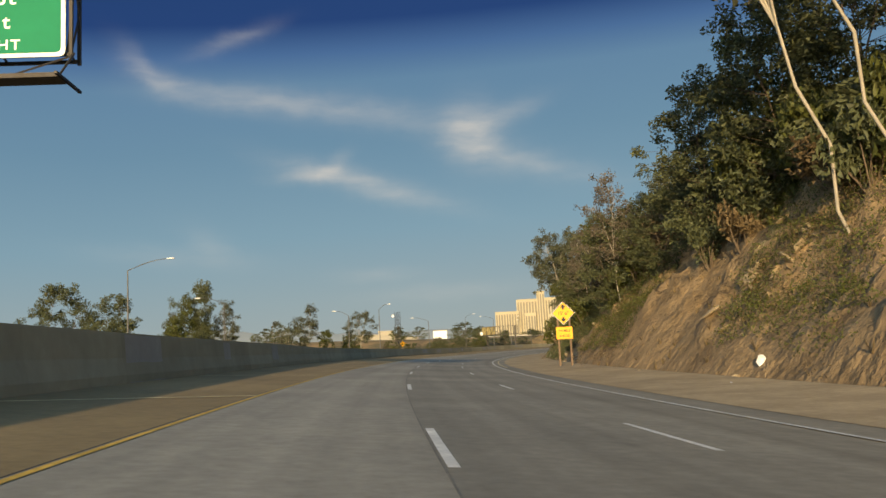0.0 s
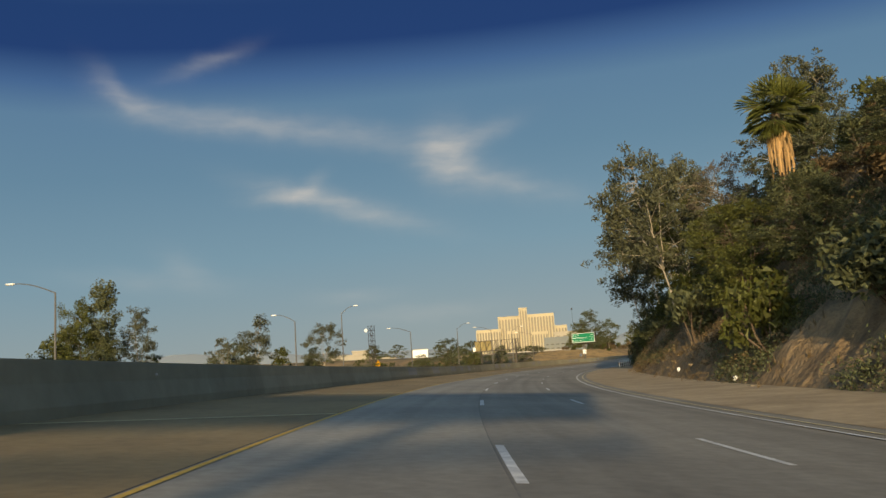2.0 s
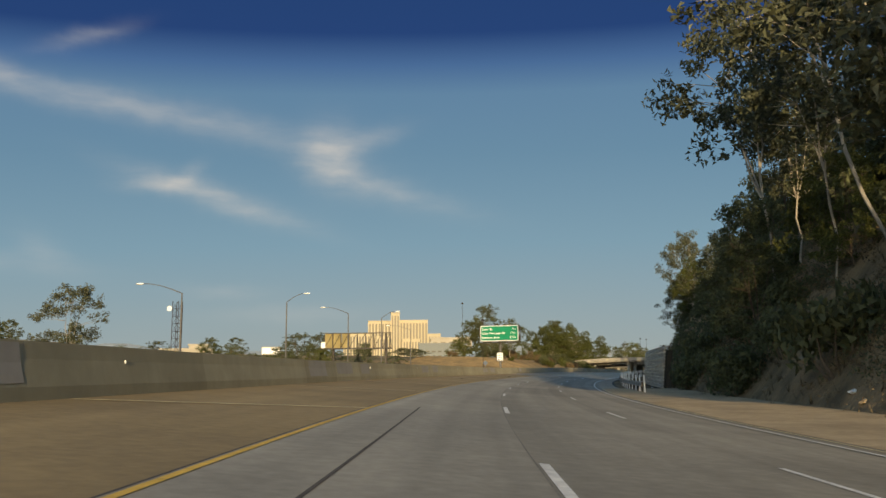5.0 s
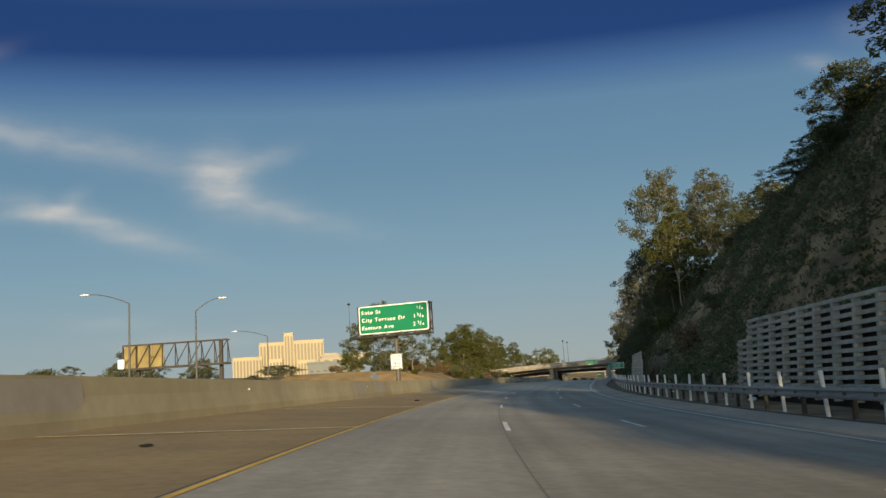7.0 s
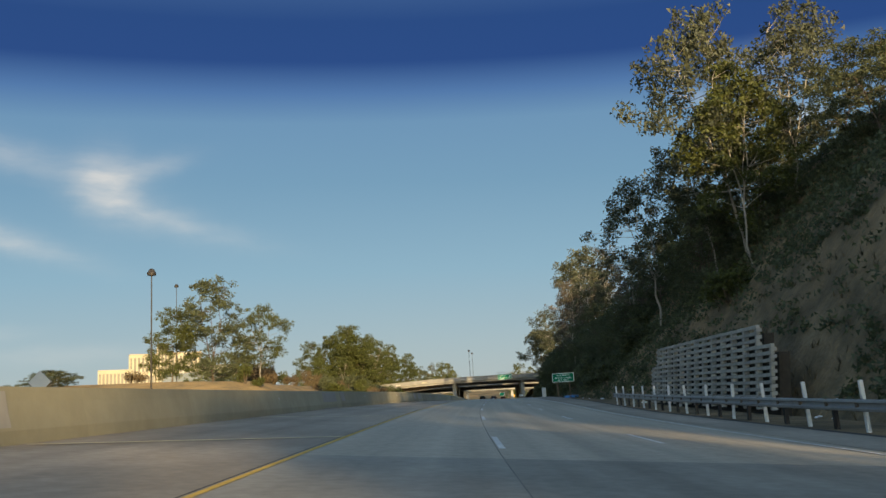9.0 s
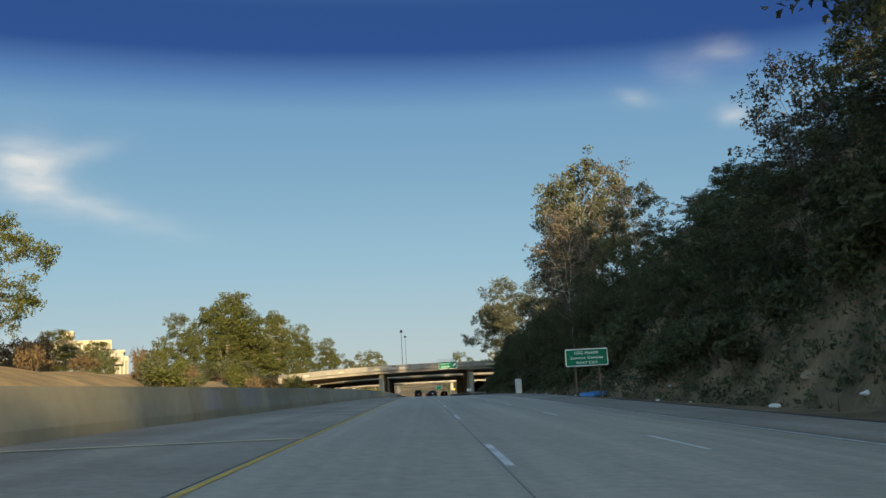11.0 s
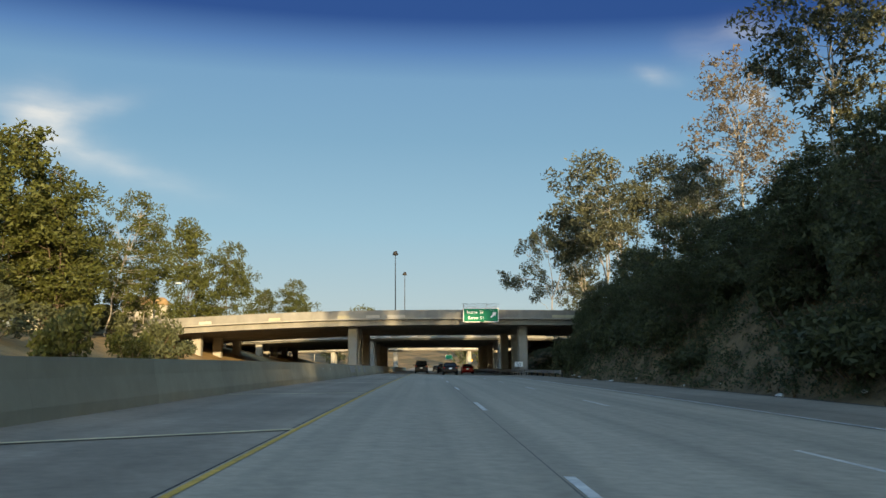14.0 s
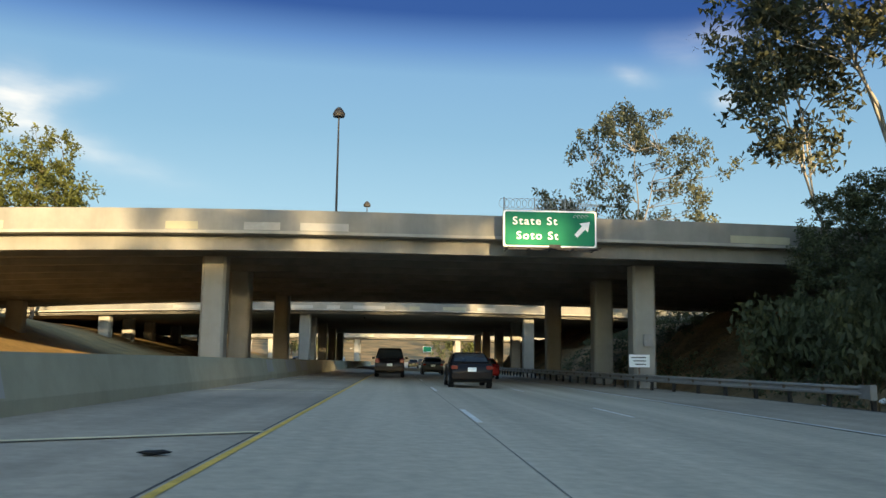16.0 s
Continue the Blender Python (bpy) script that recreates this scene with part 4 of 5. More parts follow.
for s_, u_, z_, reach_ in ((104, -40.7, 14.5, 5.3), (143, -45, 12.6, -4.5), (194, -40.2, 11.8, -3.2), (211, -39, 13.8, 2.4), (252, -41, 11.6, -5), (280, -40, 12.8, 2.8),
                          (306, -40.4, 12.8, -4.6), (314, -36.9, 12.3, 2.8), (360, -47, 12.2, -5.5), (590, -46, 15.0, 3.5)):
    street_lamp(s_, u_, z_, reach_)
for s, u, zt, zb in ((565.8, -5.3, 16.6, 6.2), (606, -4.9, 18.2, 5.6), (440, -56, 23.8, 5), (360, -28.6, 13.0, -.6)):
    th = thing("high_mast", frame_at(s, u, zb), "dark tall lamp mast with a round head", "lamp mast", "lamp masts")
    part("pole", Mesh().tube([(0, 0, 0), (0, 0, zt - zb)], [.09, .05], 10).mesh("pole", RUST), th)
    part("lamp_head", Mesh().tube([(0, 0, zt - zb - .25), (0, 0, zt - zb - .05), (0, 0, zt - zb + .2), (0, 0, zt - zb + .35)], [.36, .4, .26, .12], 14).mesh("lamp_head", RUST), th, "dark dome lamp")
# lattice tower with a dish
lt = thing("lattice_tower", frame_at(352, -108.5, 0), "thin steel lattice radio tower with a white dish", "tower")
tw = Mesh()
for k in range(4):
    x, y = ((-.9, -.9), (.9, -.9), (.9, .9), (-.9, .9))[k]
    x2, y2 = ((.9, -.9), (.9, .9), (-.9, .9), (-.9, -.9))[k]
    tw.tube([(x, y, 0), (x, y, 19.4)], .09, 5)
    for j in range(10):
        tw.tube([(x, y, j * 1.94), (x2, y2, (j + 1) * 1.94)], .05, 4).tube([(x, y, j * 1.94), (x2, y2, j * 1.94)], .05, 4)
part("mast", tw.mesh("mast", RUST), lt)
part("dish", Mesh().tube([(-2.2, -.4, 17.6), (-2.2, -.1, 17.6), (-2.2, .2, 17.6)], [.7, .55, .1], 16).mesh("dish", LAMP), lt, "white dish aerial")


# ---- billboard seen from behind ----
bb = thing("billboard", frame_at(336, -51, -.2, 8), "billboard frame seen from behind with weathered yellow panels", "billboard")
W0 = 15.0
fr = Mesh()
for z in (6.3, 9.6):
    fr.box((0, 0, z), (W0, .18, .16)).box((0, 1.2, z), (W0, .14, .14))
for k in range(9):
    x = -W0 / 2 + W0 * k / 8
    fr.box((x, 0, 7.95), (.13, .13, 3.4)).tube([(x, 1.2, 6.3), (x, 0, 9.6)], .06, 5)
    if k < 8:
        fr.tube([(x, .05, 6.3), (x + W0 / 8, .05, 9.6)], .07, 5)
part("frame", fr.mesh("frame", RUST), bb, "steel lattice frame")
for k in range(3):
    part("panel", Mesh().box((-W0 / 2 + 1.0 + 1.95 * k, .25, 7.95), (1.85, .06, 3.1)).mesh("panel", PANEL), bb, "weathered yellow panel")
for x in (-5.5, 6.4):
    part("post", Mesh().box((x, .5, 4.6), (.5, .5, 9.8)).mesh("post", RUST, .03), bb)
part("walkway", Mesh().box((0, -.6, 6.1), (W0 + 1, 1.0, .12)).mesh("walkway", RUST), bb)
part("equipment_box", Mesh().box((-7.6, -.3, 7.0), (.9, .5, 1.3)).mesh("equipment_box", LITTER, .05), bb)


# ---- far buildings ----
def facade_block(th, x0, x1, y0, y1, z0, z1, bays, mat, win, rows=1, name="wing", inset=.8):
    """One block of a far building with upright window bands recessed in its front."""
    w = part(name, Mesh().box(((x0 + x1) / 2, (y0 + y1) / 2, (z0 + z1) / 2), (x1 - x0, y1 - y0, z1 - z0)).mesh(name, mat), th)
    part("cornice", Mesh().box(((x0 + x1) / 2, (y0 + y1) / 2, z1 + .5), (x1 - x0 + 1.2, y1 - y0 + 1.2, 1.2)).mesh("cornice", mat), th)
    bw = (x1 - x0) / bays
    hh = (z1 - z0 - 5) / rows
    win_m = Mesh().box((0, 0, 0), (bw * .6, .5, hh - 2.2)).mesh("window", win)
    pier_m = Mesh().box((0, 0, 0), (bw * .36, 1.0, z1 - z0 - 2)).mesh("pier", mat)
    for i in range(bays):
        for r in range(rows):
            part("window", win_m, th, m=pose(x0 + bw * (i + .5), y0 - .02, z0 + 2 + hh * (r + .5)))
        part("pier", pier_m, th, m=pose(x0 + bw * (i + 1) if i < bays - 1 else x0 + bw * .12, y0 - .5, (z0 + z1) / 2 - 1))
    return w


hz = thing("hospital", pose(184, 1535, 0, 0, 0, -7), "large cream stepped hospital tower block in low sun", "building")
facade_block(hz, -44, -7, 0, 30, 15, 92, 7, HOSPITAL, HOSP_WIN)
facade_block(hz, 7, 53, 0, 30, 15, 93, 9, HOSPITAL, HOSP_WIN)
facade_block(hz, -7, 7, -5, 30, 15, 105, 3, HOSPITAL, HOSP_WIN, name="tower")
facade_block(hz, -83, -40, -10, 22, 15, 71, 9, HOSPITAL, HOSP_WIN)
facade_block(hz, 53, 74, 4, 30, 15, 71, 4, HOSPITAL, HOSP_WIN)
facade_block(hz, -30, -10, -14, 0, 15, 66, 4, HOSPITAL, HOSP_WIN)
facade_block(hz, 12, 40, -14, 0, 15, 62, 6, HOSPITAL, HOSP_WIN)

wb = thing("warehouse", pose(-.5, 716, 3), "plain white cube-shaped building among trees", "building")
part("wall", Mesh().box((0, 5, 9), (11.5, 10, 18)).mesh("wall", LITTER, .05), wb)
part("roof_edge", Mesh().box((0, 5, 18.1), (11.9, 10.4, .4)).mesh("roof_edge", OFFICE), wb)
part("door", Mesh().box((-2.5, -.05, 3), (1.2, .2, 12)).mesh("door", OFFICE), wb)
ob_ = thing("office_building", pose(-46, 740, 6, 0, 0, 3), "long low cream office building with dark window bands", "building")
facade_block(ob_, -26, 8, 0, 20, 0, 14, 9, OFFICE, HOSP_WIN, 2)
facade_block(ob_, 8, 26, 4, 22, 0, 10.5, 5, OFFICE, HOSP_WIN, 2)
facade_block(ob_, -8, 4, 3, 16, 12, 17, 3, OFFICE, HOSP_WIN, 1)
gb = thing("office_building", pose(112, 720, 3, 0, 0, -9), "grey glass-fronted office block behind trees", "building")
facade_block(gb, -16, 16, 0, 18, 0, 20, 8, GLASS_FAR, CAR_GLASS, 5)
facade_block(gb, -8, 20, 4, 18, 19, 24, 5, OFFICE, HOSP_WIN, 1)
hs = thing("house", frame_at(601.5, -51, 7.2, 20), "pale low building on the embankment behind trees", "building")
part("wall", Mesh().box((0, 0, 2.5), (8, 6, 5)).mesh("wall", OFFICE, .05), hs)
part("roof", Mesh().prism([(-4.4, 5), (4.4, 5), (2.8, 6.3), (-2.8, 6.3)], -3.5, 3.5).mesh("roof", HILL), hs)
for k in range(3):
    part("window", Mesh().box((-2.6 + 2.6 * k, -3.03, 2.8), (1.4, .12, 1.4)).mesh("window", HOSP_WIN), hs)
rp = thing("ramp_bridge", frame_at(600, -150, 0, 8), "low pale concrete ramp bridge in the distance", "bridge")
part("deck", Mesh().box((0, 0, 9.3), (90, 8, 1.2)).mesh("deck", BRIDGE), rp)
part("parapet", Mesh().box((0, -4, 10.3), (90, .4, 1.0)).mesh("parapet", BRIDGE), rp)
for k in range(5):
    part("column", Mesh().box((-36 + 18 * k, 0, 4), (1.6, 3, 10)).mesh("column", BRIDGE), rp)

# mountains at the horizon, distance haze painted in as a pale blue-grey
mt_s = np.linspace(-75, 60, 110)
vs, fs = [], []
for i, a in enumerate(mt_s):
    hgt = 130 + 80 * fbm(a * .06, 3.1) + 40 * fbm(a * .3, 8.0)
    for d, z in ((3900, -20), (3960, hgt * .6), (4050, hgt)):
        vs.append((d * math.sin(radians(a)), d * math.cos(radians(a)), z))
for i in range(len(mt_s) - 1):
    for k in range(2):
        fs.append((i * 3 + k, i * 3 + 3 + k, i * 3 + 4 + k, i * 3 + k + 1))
tagged(new("backdrop", raw_mesh("backdrop", vs, fs, MOUNTAIN, True)), "blue-grey mountain ridge on the horizon, haze painted in", "mountains", kind="structure")


# ---- cars ----
def car(s, u, paint_mat, label, suv=False, turn=0.0):
    """A car seen from behind: y ahead, about 4.6 m long."""
    th = thing("car", Matrix.Translation(deck(s, u)) @ Matrix.Rotation(-head(s) + radians(turn), 4, "Z"), label, "car", "cars in the lanes")
    hw = .90 if not suv else .93
    if suv:
        prof = [(-2.3, .42, .58), (-2.34, .62, .95), (-2.3, 1.0, .97), (-2.2, 1.12, .96), (1.0, 1.12, .96), (2.0, 1.0, .9), (2.25, .7, .82), (2.28, .42, .7)]
        cab = [(-2.22, 1.1, .92), (-1.95, 1.66, .76), (-1.5, 1.74, .74), (.2, 1.72, .74), (1.15, 1.1, .9)]
    else:
        prof = [(-2.3, .38, .6), (-2.36, .58, .95), (-2.32, .9, .97), (-2.2, 1.0, .95), (-1.4, 1.04, .97), (1.0, .98, .97), (1.95, .84, .9), (2.25, .62, .8), (2.3, .38, .65)]
        cab = [(-1.75, 1.0, .9), (-1.05, 1.4, .7), (-.5, 1.45, .69), (.35, 1.42, .69), (1.15, .98, .88)]
    # lower body: outline drawn across the width with rounded sides
    rings = []
    for x in (-1, -.94, -.6, 0, .6, .94, 1):
        inset = .05 if abs(x) == 1 else 0
        rings.append([(x * hw * (1 if abs(y) < 1.9 else .93), y, z - (inset if z > .6 else -inset)) for y, z, zc in prof] + [(x * hw * .95, 1.9, .22), (x * hw * .95, -1.95, .24)])
    body = part("body", Mesh().loft(rings).mesh("body", paint_mat, .03, smooth=True), th)
    r2 = []
    for x in (-1, -.9, 0, .9, 1):
        r2.append([(x * hw * w * (1.0 if abs(x) < 1 else .99), y, z - (.04 if abs(x) == 1 and z > 1.2 else 0)) for y, z, w in cab])
    part("cabin", Mesh().loft(r2).mesh("cabin", paint_mat, .03, smooth=True), th)
    # glass
    def pane(nm, quad):
        part(nm, Mesh().add(quad + [(a, b + .012, c - .012) for a, b, c in quad], [(0, 1, 2, 3), (7, 6, 5, 4), (0, 4, 5, 1), (1, 5, 6, 2), (2, 6, 7, 3), (3, 7, 4, 0)]).mesh(nm, CAR_GLASS), th, "dark glass")
    (ya, za, wa), (yb, zb, wb_) = cab[0], cab[1]
    f0, f1 = .12, .9
    q = []
    for f, sg_ in ((f0, -1), (f0, 1), (f1, 1), (f1, -1)):
        q.append((sg_ * hw * (wa + (wb_ - wa) * f) * .88, ya + (yb - ya) * f - .025, za + (zb - za) * f + .025))
    pane("rear_window", q)
    for sg_ in (-1, 1):
        qq = [(sg_ * (hw * .885 + .01), -1.3 if not suv else -1.9, 1.06 if not suv else 1.16), (sg_ * (hw * .885 + .01), .85, 1.04 if not suv else 1.16), (sg_ * (hw * .74), .2, 1.36 if not suv else 1.62), (sg_ * (hw * .74), -1.0 if not suv else -1.75, 1.36 if not suv else 1.62)]
        pane("side_window", qq)
    for x in (-1, 1):
        part("tail_light", Mesh().box((x * hw * .78, -2.36, .84 if not suv else 1.0), (.26, .08, .14 if not suv else .26)).mesh("tail_light", TAIL, .02), th, "red tail light")
        part("mirror", Mesh().box((x * (hw + .1), .75, 1.02 if not suv else 1.14), (.2, .12, .14)).mesh("mirror", paint_mat, .03), th)
    part("bumper", Mesh().box((0, -2.34, .5), (hw * 1.8, .16, .22)).mesh("bumper", paint_mat, .04), th)
    part("plate_bar", Mesh().box((0, -2.41, .76), (.34, .03, .16)).mesh("plate_bar", SIGN_WHITE), th, "pale plate")
    for x in (-.78, .78):
        for y in (-1.4, 1.42):
            wh = part("wheel", None, th, m=pose(x, y, .32))
            wh.empty_display_size = .1
            part("tyre", Mesh().tube([(-.11, 0, 0), (-.09, 0, 0), (.09, 0, 0), (.11, 0, 0)], [.28, .32, .32, .28], 18).mesh("tyre", TYRE), wh)
            part("rim", Mesh().tube([(-.118, 0, 0), (.118, 0, 0)], .2, 12).mesh("rim", RIM), wh)
    return th


car(566, -1.75, CAR_BLACK, "black sport utility car in the first lane", True)
car(549.5, 1.65, CAR_BLACK, "dark saloon car with red tail lights in the second lane")
car(584, 1.6, CAR_GREY, "dark grey saloon car in the second lane")
car(618, -1.6, CAR_WHITE, "white saloon car in the first lane")
car(574, 4.9, CAR_RED, "red car in the third lane")
car(660, 1.6, CAR_SILVER, "silver car in the second lane")
car(720, 4.8, CAR_GREY, "grey car in the third lane", True)
car(760, -1.6, CAR_SILVER, "silver car in the first lane")
for k in range(6):
    car(640 + 22 * k, -15 - 3.4 * (k % 2), (CAR_WHITE, CAR_SILVER, CAR_GREY)[k % 3], "oncoming car beyond the median barrier", k % 2 == 0, 180)


# ---- plants ----
def leaf_cloud(clumps, per, size, rnd, droop=.3, flat=.75):
    """Leaves as small rhombs scattered in clumps (centre, radius)."""
    V, F = [], []
    for c, r in clumps:
        n = int(per * (r ** 1.6))
        for _ in range(n):
            while True:
                q = Vector((rnd.uniform(-1, 1), rnd.uniform(-1, 1), rnd.uniform(-1, 1)))
                if .12 < q.length < 1:
                    break
            q *= .45 + .55 * q.length
            p = c + Vector((q.x * r, q.y * r, q.z * r * flat))
            d = Vector((rnd.gauss(0, 1), rnd.gauss(0, 1), rnd.gauss(-droop, .8))).normalized()
            w = d.cross(Vector((rnd.gauss(0, 1), rnd.gauss(0, 1), rnd.gauss(0, 1)))).normalized()
            L, b = size * rnd.uniform(.7, 1.4), size * rnd.uniform(.4, .68)
            o = len(V)
            V += [p - d * L - w * b * .9, p - d * L * .4 + w * b * 1.1, p + d * L]
            F.append((o, o + 1, o + 2))
    return V, F


def limb(m, a, b, r0, r1, rnd, wob=.06, n=5, sides=7):
    L = (b - a).length
    pts = [a.lerp(b, t) + Vector((rnd.uniform(-1, 1), rnd.uniform(-1, 1), 0)) * L * wob * math.sin(math.pi * t) for t in np.linspace(0, 1, n)]
    m.tube(pts, [r0 + (r1 - r0) * t for t in np.linspace(0, 1, n)], sides, False)
    return pts


TREE_LOOK = {"euc": (BARK_WHITE, LEAF_EUC, 3.5, 54, 128), "euc_olive": (BARK_WHITE, LEAF_OLIVE, 2.4, 60, 128), "grey": (BARK_WHITE, LEAF_GREY, 2.8, 56, 68),
             "lone": (BARK_WHITE, LEAF_EUC, 3.4, 38, 130), "airy": (BARK_WHITE, LEAF_EUC, 5.0, 44, 116), "broad": (BARK_DARK, LEAF_DARK, .7, 78, 112), "olive": (BARK_DARK, LEAF_OLIVE, 1.0, 76, 118)}


def make_tree(kind, seed, aspect, thin=1.0):
    """A tree ten metres high at the origin: stems that fork, limbs to every tuft, leaves in tufts within a lobed crown."""
    rnd = random.Random(seed * 31 + int(aspect * 100) + len(kind))
    bark, leafm, low, tufts, per = TREE_LOOK[kind]
    dense = kind in ("broad", "olive")
    R = aspect * 5 - .15
    m, clumps, nodes = Mesh(), [], []
    tufts, th = int(tufts * (.68 + .6 * aspect)), min(1.0, .45 + aspect * .8)
    sway = Vector((rnd.uniform(-.5, .5), rnd.uniform(-.5, .5), 0))
    fork = Vector((0, 0, 1.3 if dense else rnd.uniform(2.4, 3.8))) + sway * .5
    nodes += limb(m, Vector((0, 0, -.8)), fork, .13 if dense else (.066 if kind != "airy" else .05) * th, .09 if dense else .05 * th, rnd, .05, 5)[2:]
    n_stem = rnd.randint(3, 4)
    for k in range(n_stem):
        a = 6.283 * (k + rnd.uniform(-.25, .25)) / n_stem
        out = R * rnd.uniform(.22, .5)
        mid = fork + Vector((math.cos(a) * out * .55, math.sin(a) * out * .55, (9 - fork.z) * .45))
        tip = Vector((math.cos(a) * out, math.sin(a) * out, rnd.uniform(7.2, 9.2))) + sway
        nodes += limb(m, fork, mid, .042 * th, .028 * th, rnd, .05, 4)[1:]
        nodes += limb(m, mid, tip, .028 * th, .010 * th, rnd, .07, 5)[1:]
    centres = []
    for k in range(tufts * 14):
        if len(centres) >= (tufts if thin == 1 else int(tufts * .75)):
            break
        z = rnd.uniform(low, 9.7)
        t = (z - low) / (9.7 - low)
        env = max(.16, math.sin(math.pi * min(1, t ** (.62 if dense else .85) * .93 + .05))) ** (.55 if dense else .7)
        a = rnd.uniform(0, 6.283)
        lobe = 1.05 + .6 * noise.noise(Vector((math.cos(a) * 1.1 + seed * 3.1, math.sin(a) * 1.1, z * .42)))
        r = min(R * 1.08, R * env * lobe) * math.sqrt(rnd.uniform(.1 if dense else .04, 1))
        c = Vector((math.cos(a) * r, math.sin(a) * r, z)) + sway * t
        if any((c - q).length < (.6 if dense else .62) * (1 if aspect > .4 else .8) for q in centres):
            continue
        centres.append(c)
        near = [q for q in nodes if q.z < c.z - .1] or nodes[:1]
        st = min(near, key=lambda q: (q - c).length + .25 * (c.z - q.z))
        limb(m, st, c, .022, .006, rnd, .1, 3, 3)
        size = rnd.uniform(.42, .80) if not dense else rnd.uniform(.5, .88)
        for j in range(4):
            o = Vector((rnd.gauss(0, .5), rnd.gauss(0, .5), rnd.gauss(-.12, .36))) * size
            clumps.append((c + o, size * rnd.uniform(.5, .85)))
    V, F = leaf_cloud(clumps, per * thin, (.107 if not dense else .122) / math.sqrt(thin), rnd, .7 if not dense else .15, .85)
    return m.mesh("trunk", bark, smooth=True), raw_mesh("crown", V, F, leafm)


ASPECTS = (.32, .48, .7, .95)
GROWN = {}
LABELS = {"euc": "tall eucalyptus with pale trunk and drooping grey-green leaves", "euc_olive": "eucalyptus with white trunk and sunlit olive leaves", "broad": "dense dark evergreen tree",
          "olive": "bushy olive-green tree in evening sun", "grey": "sparse eucalyptus with dry grey-pink leaves", "lone": "slender lone eucalyptus with an open crown", "airy": "tall eucalyptus with bare forked trunks and airy crown"}
tr_rng = random.Random(21)


def tree(kind, s, u, z_top, width, lean=0.0, z_base=None, fine=True):
    zb = ground_z(s, u) if z_base is None else z_base
    h = max(2.5, z_top - zb)
    aspect = min(ASPECTS, key=lambda q: abs(q - width / h))
    key = (kind, aspect, tr_rng.randint(0, 2 if fine and kind in ("euc", "broad") else 1), fine and s < 690 and u > -130)
    if key not in GROWN:
        GROWN[key] = make_tree(kind, key[2] * 7 + 3, aspect, 1.0 if key[3] else .3)
    trunk, crown = GROWN[key]
    wid = width / (aspect * 10)
    th = thing("tree", Matrix.Translation(at(s, u, zb)) @ Matrix.Rotation(-head(s), 4, "Z") @ pose(0, 0, 0, 0, lean, 0) @ pose(0, 0, 0, 0, 0, tr_rng.uniform(0, 360)) @ Matrix.Diagonal((wid, wid, h / 10, 1)), LABELS[kind] + (" on the slope" if u > 0 else ""), "tree", "trees on the slope" if u > 0 else "trees beyond the barrier")
    part("trunk", trunk, th, "pale bark" if kind not in ("broad", "olive") else "")
    part("crown", crown, th)
    return th


# beyond the barrier
for row in (("broad", 113, -55, 13.3, 12), ("broad", 152, -72, 15.8, 12), ("broad", 98, -66, 12.5, 10),
            ("olive", 223, -106, 22.0, 14), ("broad", 223, -101, 25.0, 7.5), ("lone", 230, -97, 19.5, 10), ("lone", 226, -112, 17, 8),
            ("lone", 300, -134, 16.5, 15), ("lone", 282, -104.5, 21.8, 9), ("lone", 295, -91, 17.8, 14.5),
            ("broad", 477, -136, 17.0, 16), ("broad", 509, -184, 18.0, 13), ("olive", 560, -230, 20.0, 16), ("broad", 540, -170, 17.0, 14),
            ("broad", 416, -41.5, 21.0, 12.5), ("euc_olive", 421, -35.5, 17.3, 9), ("olive", 411, -46, 16, 8),
            ("broad", 353, -68, 10.3, 9), ("broad", 362, -60, 8.6, 6), ("olive", 459, -46, 9.0, 9), ("olive", 487, -58, 13.5, 9),
            ("olive", 525, -39.5, 23.6, 11), ("olive", 527, -34.6, 20.0, 9), ("olive", 533, -38.5, 20, 8), ("olive", 519, -48, 18.5, 9), ("olive", 531, -44, 21.5, 9), ("euc_olive", 517, -38.5, 14.0, 7),
            ("euc_olive", 536.5, -34, 19.5, 9.5, 13), ("euc_olive", 543.5, -32.2, 17.6, 6.5), ("olive", 541, -38, 17, 8), ("olive", 548, -46, 17.5, 8), ("olive", 512, -44, 13, 8), ("olive", 546, -36, 9.5, 6),
            ("olive", 592.5, -41, 27, 6.5), ("olive", 593, -35, 22.5, 8), ("olive", 669, -36, 24, 10), ("olive", 672, -43, 22, 9), ("lone", 720, -36, 19.0, 12),
            ("olive", 560, -92, 18.0, 11), ("olive", 562, -80, 16.0, 9), ("grey", 470, -50, 10.5, 7), ("olive", 500, -56, 12.5, 8), ("broad", 508, -33, 8.2, 6), ("broad", 499, -36, 7.8, 6)):
    tree(*row)
for k in range(40):
    tree(tr_rng.choice(("olive", "broad", "lone", "olive")), tr_rng.uniform(715, 1050), tr_rng.choice((-1, 1)) * (20 + 110 * tr_rng.random() ** 1.7) - 4, tr_rng.uniform(18, 27), tr_rng.uniform(10, 16), fine=False)
for k in range(30):
    tree(tr_rng.choice(("olive", "broad", "broad")), tr_rng.uniform(420, 900), tr_rng.uniform(-420, -190), tr_rng.uniform(18, 24), tr_rng.uniform(11, 18), fine=False)
for k in range(12):
    tree(tr_rng.choice(("broad", "olive", "lone")), tr_rng.uniform(95, 330), tr_rng.uniform(-140, -90), tr_rng.uniform(9, 13), tr_rng.uniform(7, 11), fine=False)
for k in range(26):
    tree(tr_rng.choice(("broad", "olive", "broad")), 255 + 7 * k, tr_rng.uniform(-105, -58), tr_rng.uniform(4, 6.5), tr_rng.uniform(6, 9), fine=False)
